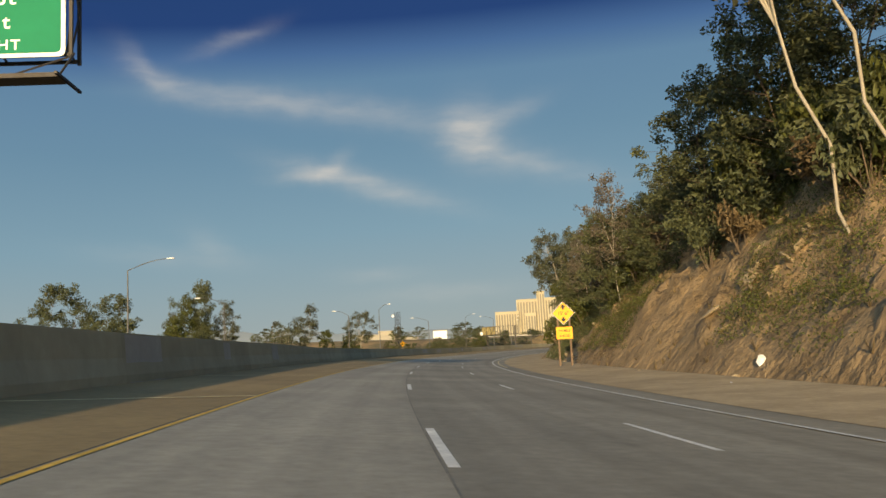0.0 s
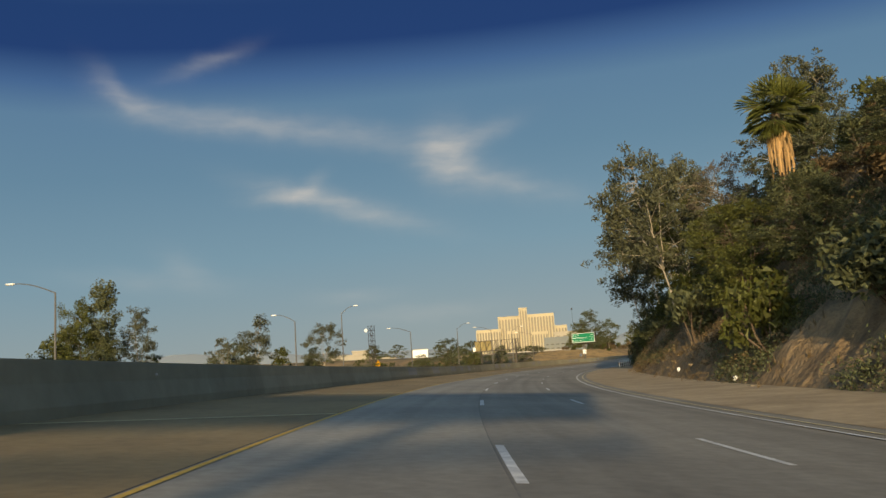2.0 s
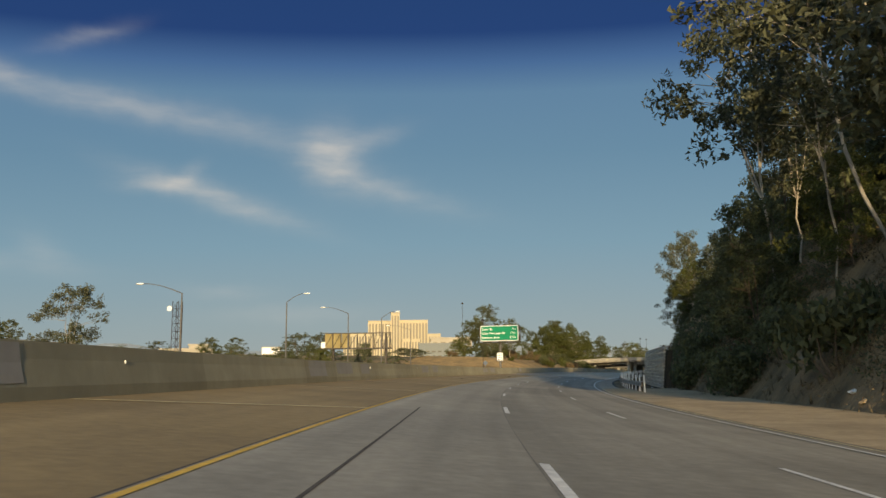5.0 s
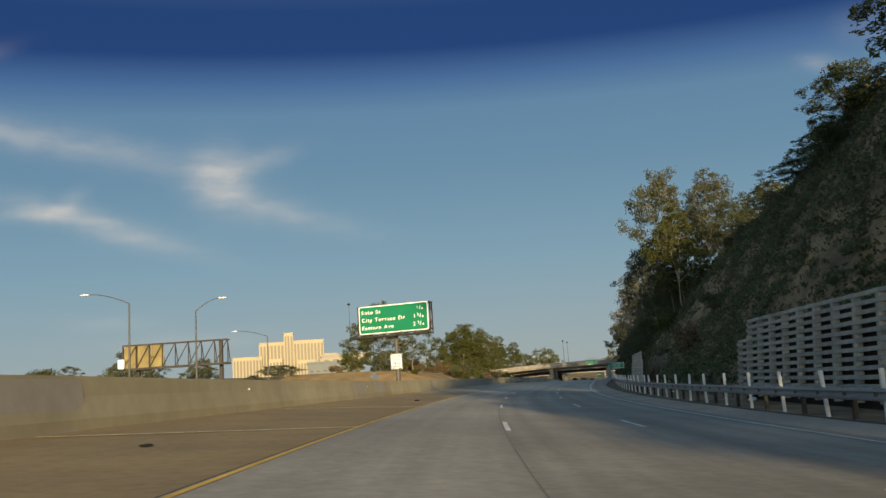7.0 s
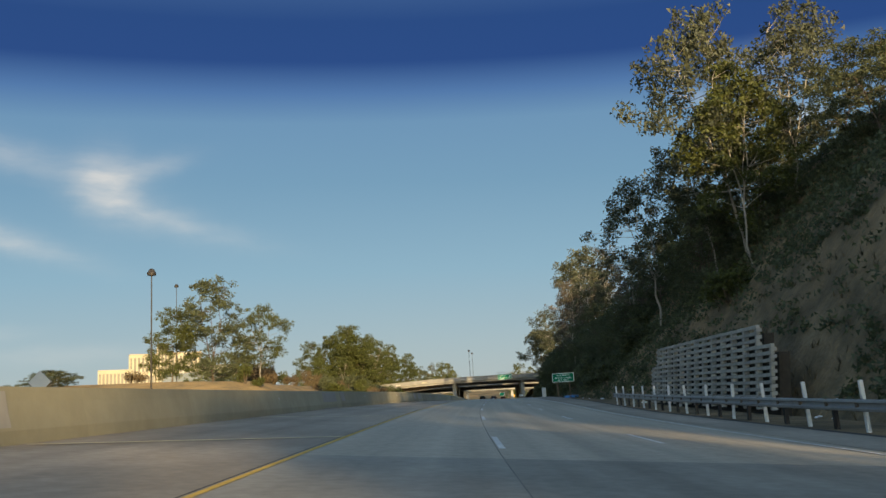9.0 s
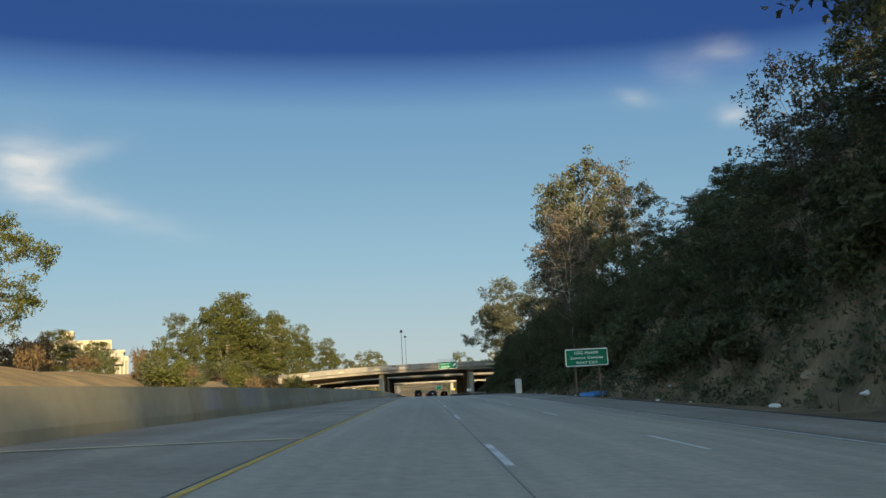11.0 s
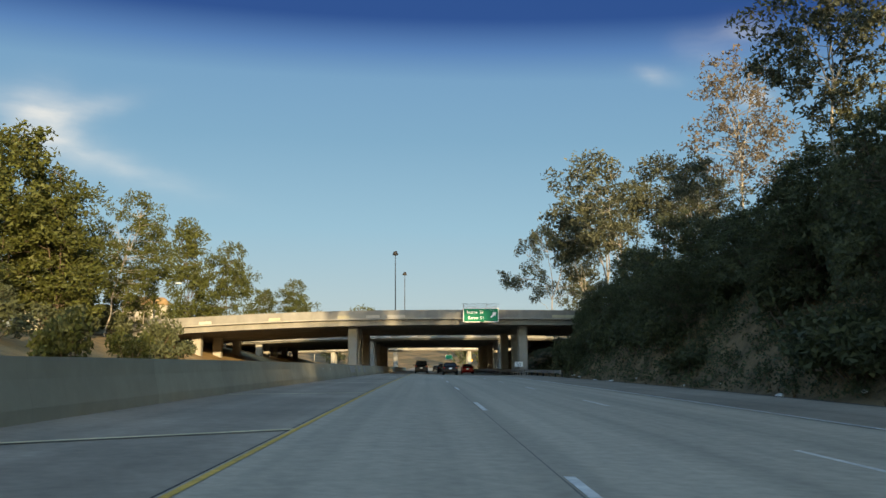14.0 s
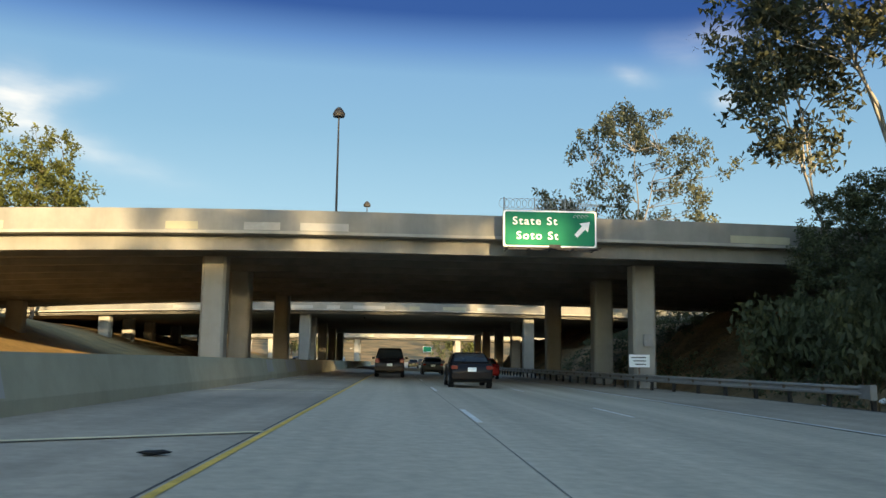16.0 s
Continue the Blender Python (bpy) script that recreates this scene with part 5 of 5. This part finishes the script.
# on the cutting
for row in (("airy", 31, 17.0, 27, 6.5, -14), ("airy", 29, 18.0, 28, 6.5, -17), ("euc", 24, 19.5, 25, 10, -7), ("broad", 40, 23, 23.5, 9),
            ("broad", 43, 20, 20, 9), ("broad", 51, 18.6, 17.5, 8), ("olive", 47, 22, 21.5, 8), ("broad", 59, 17.5, 11.5, 6.5), ("broad", 57, 21.5, 18.5, 8),
            ("broad", 68, 15.5, 11.0, 7.5), ("olive", 74, 18, 13, 7), ("broad", 88, 14.8, 8.4, 5.5), ("grey", 66, 15.6, 14.5, 4.5, -4), ("grey", 84, 15.4, 12.5, 4),
            ("broad", 80, 20, 12.5, 7), ("broad", 96, 22, 12, 5.5), ("broad", 104, 20.5, 10.6, 6), ("broad", 111, 18.2, 10.4, 6.5), ("olive", 120, 16.8, 11.0, 8), ("broad", 117, 20.3, 11.4, 6),
            ("broad", 110, 23.5, 13, 6), ("broad", 130, 22.5, 13, 6),
            ("euc", 172, 35, 37, 9), ("euc", 168, 35, 35, 9), ("broad", 160, 31.5, 28, 7), ("broad", 150, 31, 26, 6.5),
            ("euc", 142, 15.7, 20.5, 10, -12), ("euc", 150, 16.5, 19.0, 9, -14), ("euc_olive", 144, 16.8, 16.0, 8), ("grey", 136, 19, 17.5, 6), ("broad", 134, 18, 12.5, 6.5),
            ("euc", 152, 19.6, 22, 9, -15), ("euc", 164, 22, 24, 10, -13), ("euc", 187, 15.2, 19.5, 6.5, -12), 
            ("airy", 194, 20, 25, 9, -8), ("airy", 201, 18.6, 28.5, 11, -13), ("airy", 206, 17.4, 22, 8, -4), ("airy", 220, 18.5, 28, 11, -6), ("broad", 216, 16, 12.5, 7), ("olive", 206, 18.5, 13, 6),
            ("euc", 224, 21, 24, 9), ("broad", 232, 17.5, 13, 6), ("olive", 296, 30, 25.5, 9), ("olive", 302, 33, 25, 8), ("broad", 290, 27, 19.5, 7), ("broad", 310, 29, 19, 8), ("broad", 325, 30, 18.5, 7),
            ("euc", 354, 21.0, 31.5, 13, -8), ("euc", 352, 24.8, 30, 12, 4), ("broad", 355, 22.5, 19, 9), ("broad", 358, 19, 15.5, 8), ("euc_olive", 351, 20.5, 25, 8), ("euc", 358, 19.8, 22.5, 9, -4), ("broad", 344, 28, 23.5, 9), ("euc", 362, 25, 26, 9),
            ("euc", 376, 18.6, 22.5, 13, -6), ("broad", 368, 21, 19, 7), ("grey", 395, 19.2, 17.6, 6), ("broad", 388, 21, 18.5, 8), ("broad", 411, 22.5, 16, 7), ("broad", 417, 26, 17, 7), ("broad", 428, 26, 17.5, 6),
            ("euc", 459, 21.4, 30.5, 11.5, -5), ("grey", 452, 17.6, 22, 8, -4), ("grey", 462, 25, 30, 9), ("euc", 446, 24, 23, 9), ("euc", 477, 22, 32, 10), ("euc", 484, 26, 30, 10),
            ("broad", 466, 21, 16, 9), ("broad", 440, 20, 16, 9), ("broad", 476, 19, 12.5, 9), ("broad", 492, 18, 11, 8), ("broad", 506, 18.5, 11, 8), ("euc", 499, 24, 27.5, 9), ("euc", 516, 21, 18, 8),
            ("grey", 536, 33, 34.5, 11), ("airy", 549.5, 21.8, 27, 12.5, -9), ("airy", 545, 26.5, 25.5, 10, -3), ("airy", 541, 21.8, 22, 8, -13), ("airy", 552.6, 20.0, 20.5, 6, -11), ("euc", 540, 28, 21, 8),
            ("broad", 528, 19, 12.0, 7), ("broad", 540, 18.4, 9.6, 5.5), ("broad", 545, 19.5, 10.6, 5), ("broad", 535, 21, 12, 8), ("broad", 547, 18.3, 9.4, 4.6), ("broad", 543, 16.6, 5.5, 4),
            ("broad", 549, 22.4, 10.4, 5.5), ("broad", 550, 18.2, 8.9, 4.4), ("broad", 550, 25.5, 11.6, 6), ("euc", 586, 19.8, 24.2, 16.5, 0, 4.6), ("broad", 594, 26, 15, 9, 0, 4.6)):
    tree(*row)
for k in range(20):
    tree(tr_rng.choice(("euc", "broad", "euc")), 385 + 4.6 * k + tr_rng.uniform(-2, 2), tr_rng.uniform(26, 38), tr_rng.uniform(17, 19), tr_rng.uniform(7, 10), fine=False)
for k in range(12):
    tree(tr_rng.choice(("euc", "broad", "broad")), 142 + 8 * k + tr_rng.uniform(-2, 2), tr_rng.uniform(27, 35), tr_rng.uniform(22, 26), tr_rng.uniform(7, 10), fine=False)
for k in range(16):
    tree("broad", 395 + 9.5 * k + tr_rng.uniform(-2, 2), tr_rng.uniform(16.5, 19.5), tr_rng.uniform(9, 12), tr_rng.uniform(6, 9))
for k in range(13):
    tree("broad", 468 + 6 * k, tr_rng.uniform(24, 27), tr_rng.uniform(15, 17) if k < 7 else tr_rng.uniform(11.5, 13), tr_rng.uniform(7, 9), fine=False)
for k in range(8):
    tree("broad", 256 + 8 * k, 30 + (k % 3), 22.3 + .3 * (k % 2), 7, fine=False)
# ridge trees added mostly out of view, to shade the barrier further on
for k in range(11):
    tree("broad", 218 + 6.2 * k, 27.5 + 2 * (k % 3), 25.5 + .8 * (k % 4), 8.5, fine=False)
# hidden trees added behind the slope's own, blocking sun from the barrier
for k in range(10):
    tree("broad", 352 + 7 * k, 35 + 2 * (k % 2), 27.5 + .7 * (k % 3), 9.5, fine=False)
for row in (("euc", -15, 17, 22, 10), ("euc", -40, 19, 24, 11), ("broad", -28, 22, 20, 10), ("broad", 382, 27, 17, 9), ("broad", 399, 28, 17, 9)):
    tree(*row, fine=False)


def make_shrub(seed, leafm, size=.088, per=135):
    rnd = random.Random(seed)
    m, clumps = Mesh(), []
    for k in range(7):
        a = k * .9
        e = Vector((math.cos(a) * rnd.uniform(.2, .75), math.sin(a) * rnd.uniform(.2, .75), rnd.uniform(.35, 1.0)))
        limb(m, Vector((0, 0, -.25)), e, .03, .012, rnd, .1, 3, 4)
        clumps.append((e, rnd.uniform(.3, .55)))
    return m.mesh("stem", BARK_DARK), raw_mesh("foliage", *leaf_cloud(clumps, per * 5, size, rnd, .1, .8), leafm)


SHRUBS = {"dark": [make_shrub(i, LEAF_DARK) for i in range(3)], "olive": [make_shrub(20 + i, LEAF_OLIVE) for i in range(3)], "dry": [make_shrub(40 + i, LEAF_DRY, .085, 100) for i in range(3)]}
SH_LABEL = {"dark": "dense dark green shrub", "olive": "sunlit olive-green bush", "dry": "dry brown brush"}


def shrub(kind, s, u, r, h):
    st, fo = tr_rng.choice(SHRUBS[kind])
    th = thing("shrub", Matrix.Translation(at(s, u, ground_z(s, u) - .1 * h)) @ pose(0, 0, 0, 0, 0, tr_rng.uniform(0, 360)) @ Matrix.Diagonal((r, r, h, 1)), SH_LABEL[kind] + (" on the slope" if u > 0 else " on the far bank"), "shrub", "shrubs")
    part("stem", st, th)
    part("foliage", fo, th)


# brush on the cutting: open soil near the start, thick cover later
for k in range(165):
    s = tr_rng.uniform(98, 236) if k % 5 < 3 else tr_rng.uniform(0, 384)
    d = tr_rng.uniform(.0, 1.0) ** .8 * 24
    u = toe(s) + 1.2 + d
    open_soil = s < 92 and d < 5
    if open_soil and tr_rng.random() < .8:
        continue
    if 232 < s < 275 and d < 4 or 318 < s < 356 and d < 4:
        continue
    if 275 < s < 400 and 4 < d < 9 and tr_rng.random() < .55:
        continue
    kind = tr_rng.choices(("dark", "olive", "dry"), (4, 1.2, 1.8) if s < 236 else (6, .6, 1))[0]
    r = tr_rng.uniform(1.1, 2.6) * (.8 if kind == "dry" else 1) * (1.25 if s > 360 else 1)
    shrub(kind, s, u, r, r * tr_rng.uniform(.8, 1.5))
for k in range(40):
    s = tr_rng.uniform(30, 96)
    u = toe(s) + tr_rng.uniform(5.2, 10.5) - lerp(s, (60, 90), (0, 3))
    shrub(tr_rng.choices(("dark", "olive", "dry"), (3, 1.6, .8))[0], s, u, tr_rng.uniform(1.3, 2.6), tr_rng.uniform(1.8, 3.4))
for k in range(72):
    s = 384 + 2.1 * k
    d = tr_rng.uniform(.9, 7.5)
    shrub("dark", s, toe(s) + d, tr_rng.uniform(1.4, 2.6), tr_rng.uniform(1.8, 3.4) * lerp(d, (0, 4), (.7, 1)))
for k in range(40):
    s = tr_rng.uniform(425, 545)
    shrub(tr_rng.choices(("dark", "olive", "dry"), (2, 1.5, 4) if s < 490 else (3, 2, .6))[0], s, tr_rng.uniform(-44, -21), tr_rng.uniform(1.2, 2.6), tr_rng.uniform(1.4, 3.4))
for k in range(10):
    s = tr_rng.uniform(206, 235)
    shrub("dark", s, toe(s) + tr_rng.uniform(-.2, 3), tr_rng.uniform(1.2, 1.9), tr_rng.uniform(1.8, 2.8))
for k in range(18):
    s = tr_rng.uniform(528, 551)
    shrub("dark", s, toe(s) + tr_rng.uniform(.6, 7), tr_rng.uniform(1.4, 2.3), tr_rng.uniform(2, 3.6))
for k in range(16):
    s = tr_rng.uniform(385, 640)
    if 545 < s < 618:
        continue
    u = tr_rng.uniform(-60, -24)
    shrub(tr_rng.choices(("olive", "dry", "dark"), (2, 2, 1))[0], s, u, tr_rng.uniform(1, 2.4), tr_rng.uniform(1, 2.6))
for k in range(22):
    s = tr_rng.uniform(40, 400)
    shrub(tr_rng.choices(("olive", "dry", "dark"), (2, 1, 2))[0], s, tr_rng.uniform(-130, -40), tr_rng.uniform(1.5, 3.5), tr_rng.uniform(2, 4.5))

# undergrowth: leaves close over the slope, too many to count


def undergrowth(name, a, b, n, leafm, label, lo, hi, size, thr):
    rnd = random.Random(int(a) + n)
    V, F = [], []
    while len(F) < n:
        s = rnd.uniform(a, b)
        d = rnd.uniform(lo, hi)
        u = toe(s) + d
        if (236 < s < 271 or 322 < s < 353) and d < 2.4:
            continue
        if 312 < s < 352 and 3.0 < d < 4.8 + (352 - s) * .08 and rnd.random() < .75:
            continue
        if fbm(s * .07, u * .12, 9.3) + .25 * rnd.uniform(-1, 1) < thr:
            continue
        c = at(s, u, ground_z(s, u) + rnd.uniform(.0, .25))
        for j in range(16):
            p = c + Vector((rnd.gauss(0, .24), rnd.gauss(0, .24), abs(rnd.gauss(.1, .22))))
            d1 = Vector((rnd.gauss(0, 1), rnd.gauss(0, 1), rnd.gauss(0, 1))).normalized()
            w = d1.cross(Vector((rnd.gauss(0, 1), rnd.gauss(0, 1), rnd.gauss(0, 1)))).normalized()
            L, q = size * rnd.uniform(.6, 1.3), size * rnd.uniform(.45, .75)
            o = len(V)
            V += [p - d1 * L - w * q * .9, p - d1 * L * .4 + w * q * 1.1, p + d1 * L]
            F.append((o, o + 1, o + 2))
    tagged(new(name, raw_mesh(name, V, F, leafm)), label, "undergrowth", kind="stuff")


undergrowth("undergrowth", 238, 384, 130000, LEAF_DARK, "dark ivy covering the shaded slope", .6, 20, .145, -.7)
undergrowth("undergrowth", 384, 598, 80000, LEAF_DARK, "dark tangled ivy and brush on the shaded slope", .6, 22, .12, -.12)
undergrowth("undergrowth", 383, 552, 70000, LEAF_DARK, "dark brush closing over the shaded slope", .1, 9, .11, -1.5)
undergrowth("undergrowth", 8, 100, 9000, LEAF_DRY, "dry tangled weeds on the eroded slope", .6, 7, .06, .3)
undergrowth("undergrowth", 8, 100, 42000, LEAF_OLIVE, "patches of green weeds on the eroded slope", 1.2, 8, .06, .16)
undergrowth("undergrowth", 76, 112, 42000, LEAF_DARK, "dark green brush at the foot of the slope", .5, 9, .075, -.25)
undergrowth("undergrowth", 100, 250, 34000, LEAF_DRY, "dry brown weeds on the sunlit slope", .3, 14, .06, .1)
undergrowth("undergrowth", 84, 240, 45000, LEAF_DARK, "low green brush on the slope", 1.2, 14, .09, -.1)
undergrowth("undergrowth", 104, 242, 45000, LEAF_DRY, "dry brown brush on the slope", 1.0, 16, .09, -.5)

# fan palm on the slope
pm = thing("fan_palm", Matrix.Translation(at(122.6, 20.3, ground_z(122.6, 20.3))), "fan palm with a skirt of dead yellow fronds on the slope", "palm tree")
hp = 16.9 - ground_z(122.6, 20.3)
part("trunk", Mesh().tube([(0, 0, -1), (.1, 0, hp * .5), (0, .1, hp)], [.42, .32, .28], 10).mesh("trunk", BARK_DARK), pm)
rp_ = random.Random(3)


def fronds(n, el0, el1, L, mat, name):
    V, F = [], []
    for k in range(n):
        a, e = rp_.uniform(0, 6.28), radians(rp_.uniform(el0, el1))
        d = Vector((math.cos(a) * math.cos(e), math.sin(a) * math.cos(e), math.sin(e)))
        side = d.cross(Vector((0, 0, 1))).normalized()
        c = Vector((0, 0, hp)) + d * L * .55
        for j in range(11):
            t = (j - 5) / 5 * 1.15
            q = (d * math.cos(t) + side * math.sin(t) + Vector((0, 0, -.18 * abs(t)))).normalized()
            w = q.cross(d.cross(side)).normalized() * .055
            o = len(V)
            V += [c - w, c + w, c + q * L * .5 + w * .6 + Vector((0, 0, -.05)), c + q * L * .62 + Vector((0, 0, -.22)), c + q * L * .5 - w * .6 + Vector((0, 0, -.05))]
            F += [(o, o + 1, o + 2, o + 3, o + 4)]
        w = side * .03
        o = len(V)
        V += [Vector((0, 0, hp)) - w, Vector((0, 0, hp)) + w, c + w, c - w]
        F.append((o, o + 1, o + 2, o + 3))
    part(name, raw_mesh(name, V, F, mat), pm, "dead drooping fronds" if el1 < 0 else "green fan fronds")


fronds(34, -10, 80, 2.6, LEAF_PALM, "fronds")
fronds(20, -55, -15, 1.9, LEAF_PALM, "fronds")
skirt = Mesh()
for k in range(90):
    a, z0 = rp_.uniform(0, 6.28), hp - rp_.uniform(.5, 3.0)
    r0, r1 = rp_.uniform(.45, .72), rp_.uniform(.6, .82)
    w = rp_.uniform(.05, .11)
    skirt.loft([[(math.cos(a + q) * r, math.sin(a + q) * r, z) for q, r in ((-w, ra), (0, ra + .05), (w, ra))] for ra, z in ((r0, z0), (r1, z0 - .7), (r1 * .9, z0 - rp_.uniform(1.2, 1.7)))])
part("dead_fronds", skirt.mesh("dead_fronds", DEAD_FROND), pm, "thatch of dead hanging fronds")

# ---- dry grass tufts, rocks, litter ----
gr = random.Random(12)
V, F = [], []
for k in range(5200):
    s = gr.uniform(-25, 300) if k % 3 else gr.uniform(300, 545)
    if s < 100 and k % 4:
        continue
    u = toe(s) + gr.uniform(-.4, 11)
    c = at(s, u, ground_z(s, u) - .03)
    for j in range(4):
        a = gr.uniform(0, 6.28)
        tip = c + Vector((math.cos(a) * .22, math.sin(a) * .22, gr.uniform(.2, .6)))
        w = Vector((-math.sin(a), math.cos(a), 0)) * .035
        o = len(V)
        V += [c - w, c + w, tip]
        F.append((o, o + 1, o + 2))
tagged(new("dry_grass", raw_mesh("dry_grass", V, F, LEAF_DRY)), "sparse dry grass tufts on the slope", "grass", kind="stuff")


def rock_mesh(seed):
    bm = bmesh.new()
    bmesh.ops.create_icosphere(bm, subdivisions=2, radius=1)
    for v in bm.verts:
        v.co *= 1 + .38 * noise.noise(v.co * 1.3 + Vector((seed, 0, 0)))
        v.co.z *= .65
    me = bpy.data.meshes.new("rock")
    bm.to_mesh(me)
    bm.free()
    me.materials.append(ROCK)
    return me


rocks = [rock_mesh(i * 3.7) for i in range(5)]
for k in range(110):
    s = gr.uniform(-20, 230) if k % 4 else gr.uniform(230, 545)
    u = toe(s) + gr.choice((gr.uniform(-.6, 1.2), gr.uniform(0, 7)))
    r = gr.choice((.08, .12, .2, .32))
    ob = new("rock", gr.choice(rocks))
    ob.matrix_basis = Matrix.Translation(at(s, u, ground_z(s, u) + .1 * r)) @ pose(0, 0, 0, gr.uniform(-20, 20), gr.uniform(-20, 20), gr.uniform(0, 360)) @ Matrix.Diagonal((r * gr.uniform(.8, 1.5), r, r, 1))
    tagged(ob, "pale weathered rock at the foot of the slope", "rock", "rocks")


for k in range(26):
    s, u = 36 + gr.gauss(0, 2.2), 15.9 + gr.gauss(0, .9)
    r = gr.uniform(.12, .42)
    ob = new("rock", gr.choice(rocks))
    ob.matrix_basis = Matrix.Translation(at(s, u, ground_z(s, u) + .15 * r)) @ pose(0, 0, 0, gr.uniform(-15, 15), gr.uniform(-55, -25), gr.uniform(0, 360)) @ Matrix.Diagonal((r * 1.6, r, r * .55, 1))
    tagged(ob, "pale angular rock of an outcrop on the soil slope", "rock", "rocks")


def crumple(seed, sx, sy, sz):
    bm = bmesh.new()
    bmesh.ops.create_icosphere(bm, subdivisions=2, radius=1)
    for v in bm.verts:
        v.co *= 1 + .5 * noise.noise(v.co * 2.2 + Vector((seed, 1, 0)))
        v.co = Vector((v.co.x * sx, v.co.y * sy, (v.co.z + .5) * sz))
    me = bpy.data.meshes.new("litter")
    bm.to_mesh(me)
    bm.free()
    return me


lit = [crumple(i * 2.3, .22, .16, .09) for i in range(4)]
for me in lit:
    me.materials.append(LITTER)
for k in range(90):
    s = gr.uniform(0, 545)
    u = toe(s) + gr.uniform(-1.2, 1.0)
    z = ground_z(s, u)
    ob = new("litter", gr.choice(lit))
    ob.matrix_basis = Matrix.Translation(at(s, u, z + .01)) @ pose(0, 0, 0, 0, 0, gr.uniform(0, 360)) @ Matrix.Scale(gr.choice((.45, .7, 1.1)) if u > 0 else .35, 4)
    tagged(ob, "crumpled white paper litter on the verge", "litter", "litter")
for s, u, k in ((30.0, 12.6, .4), (108, 12.3, .3), (128, 12.1, .26), (126, 12.6, .28), (84, 11.5, .25)):
    me = crumple(s, .42, .36, .62)
    me.materials.append(LITTER)
    ob = new("plastic_bag", me)
    ob.matrix_basis = Matrix.Translation(at(s, u, ground_z(s, u))) @ Matrix.Scale(k, 4)
    tagged(ob, "crumpled white plastic bag at the foot of the slope", "bag")
for s, u, k in ((265.5, -4.2, .6), (521.3, -3.6, .45), (236, -5.5, .4)):
    me = crumple(s, .32, .2, .05)
    me.materials.append(TYRE)
    ob = new("tyre_scrap", me)
    ob.matrix_basis = Matrix.Translation(deck(s, u, .005)) @ pose(0, 0, 0, 0, 0, s) @ Matrix.Scale(k, 4)
    tagged(ob, "black scrap of tyre rubber lying on the road", "debris")
me = crumple(77, 1.5, .6, .3)
me.materials.append(TARP)
ob = new("tarpaulin", me)
ob.matrix_basis = frame_at(424, 13.4, ground_z(424, 13.4))
tagged(ob, "crumpled blue tarpaulin lying on the verge", "tarpaulin")
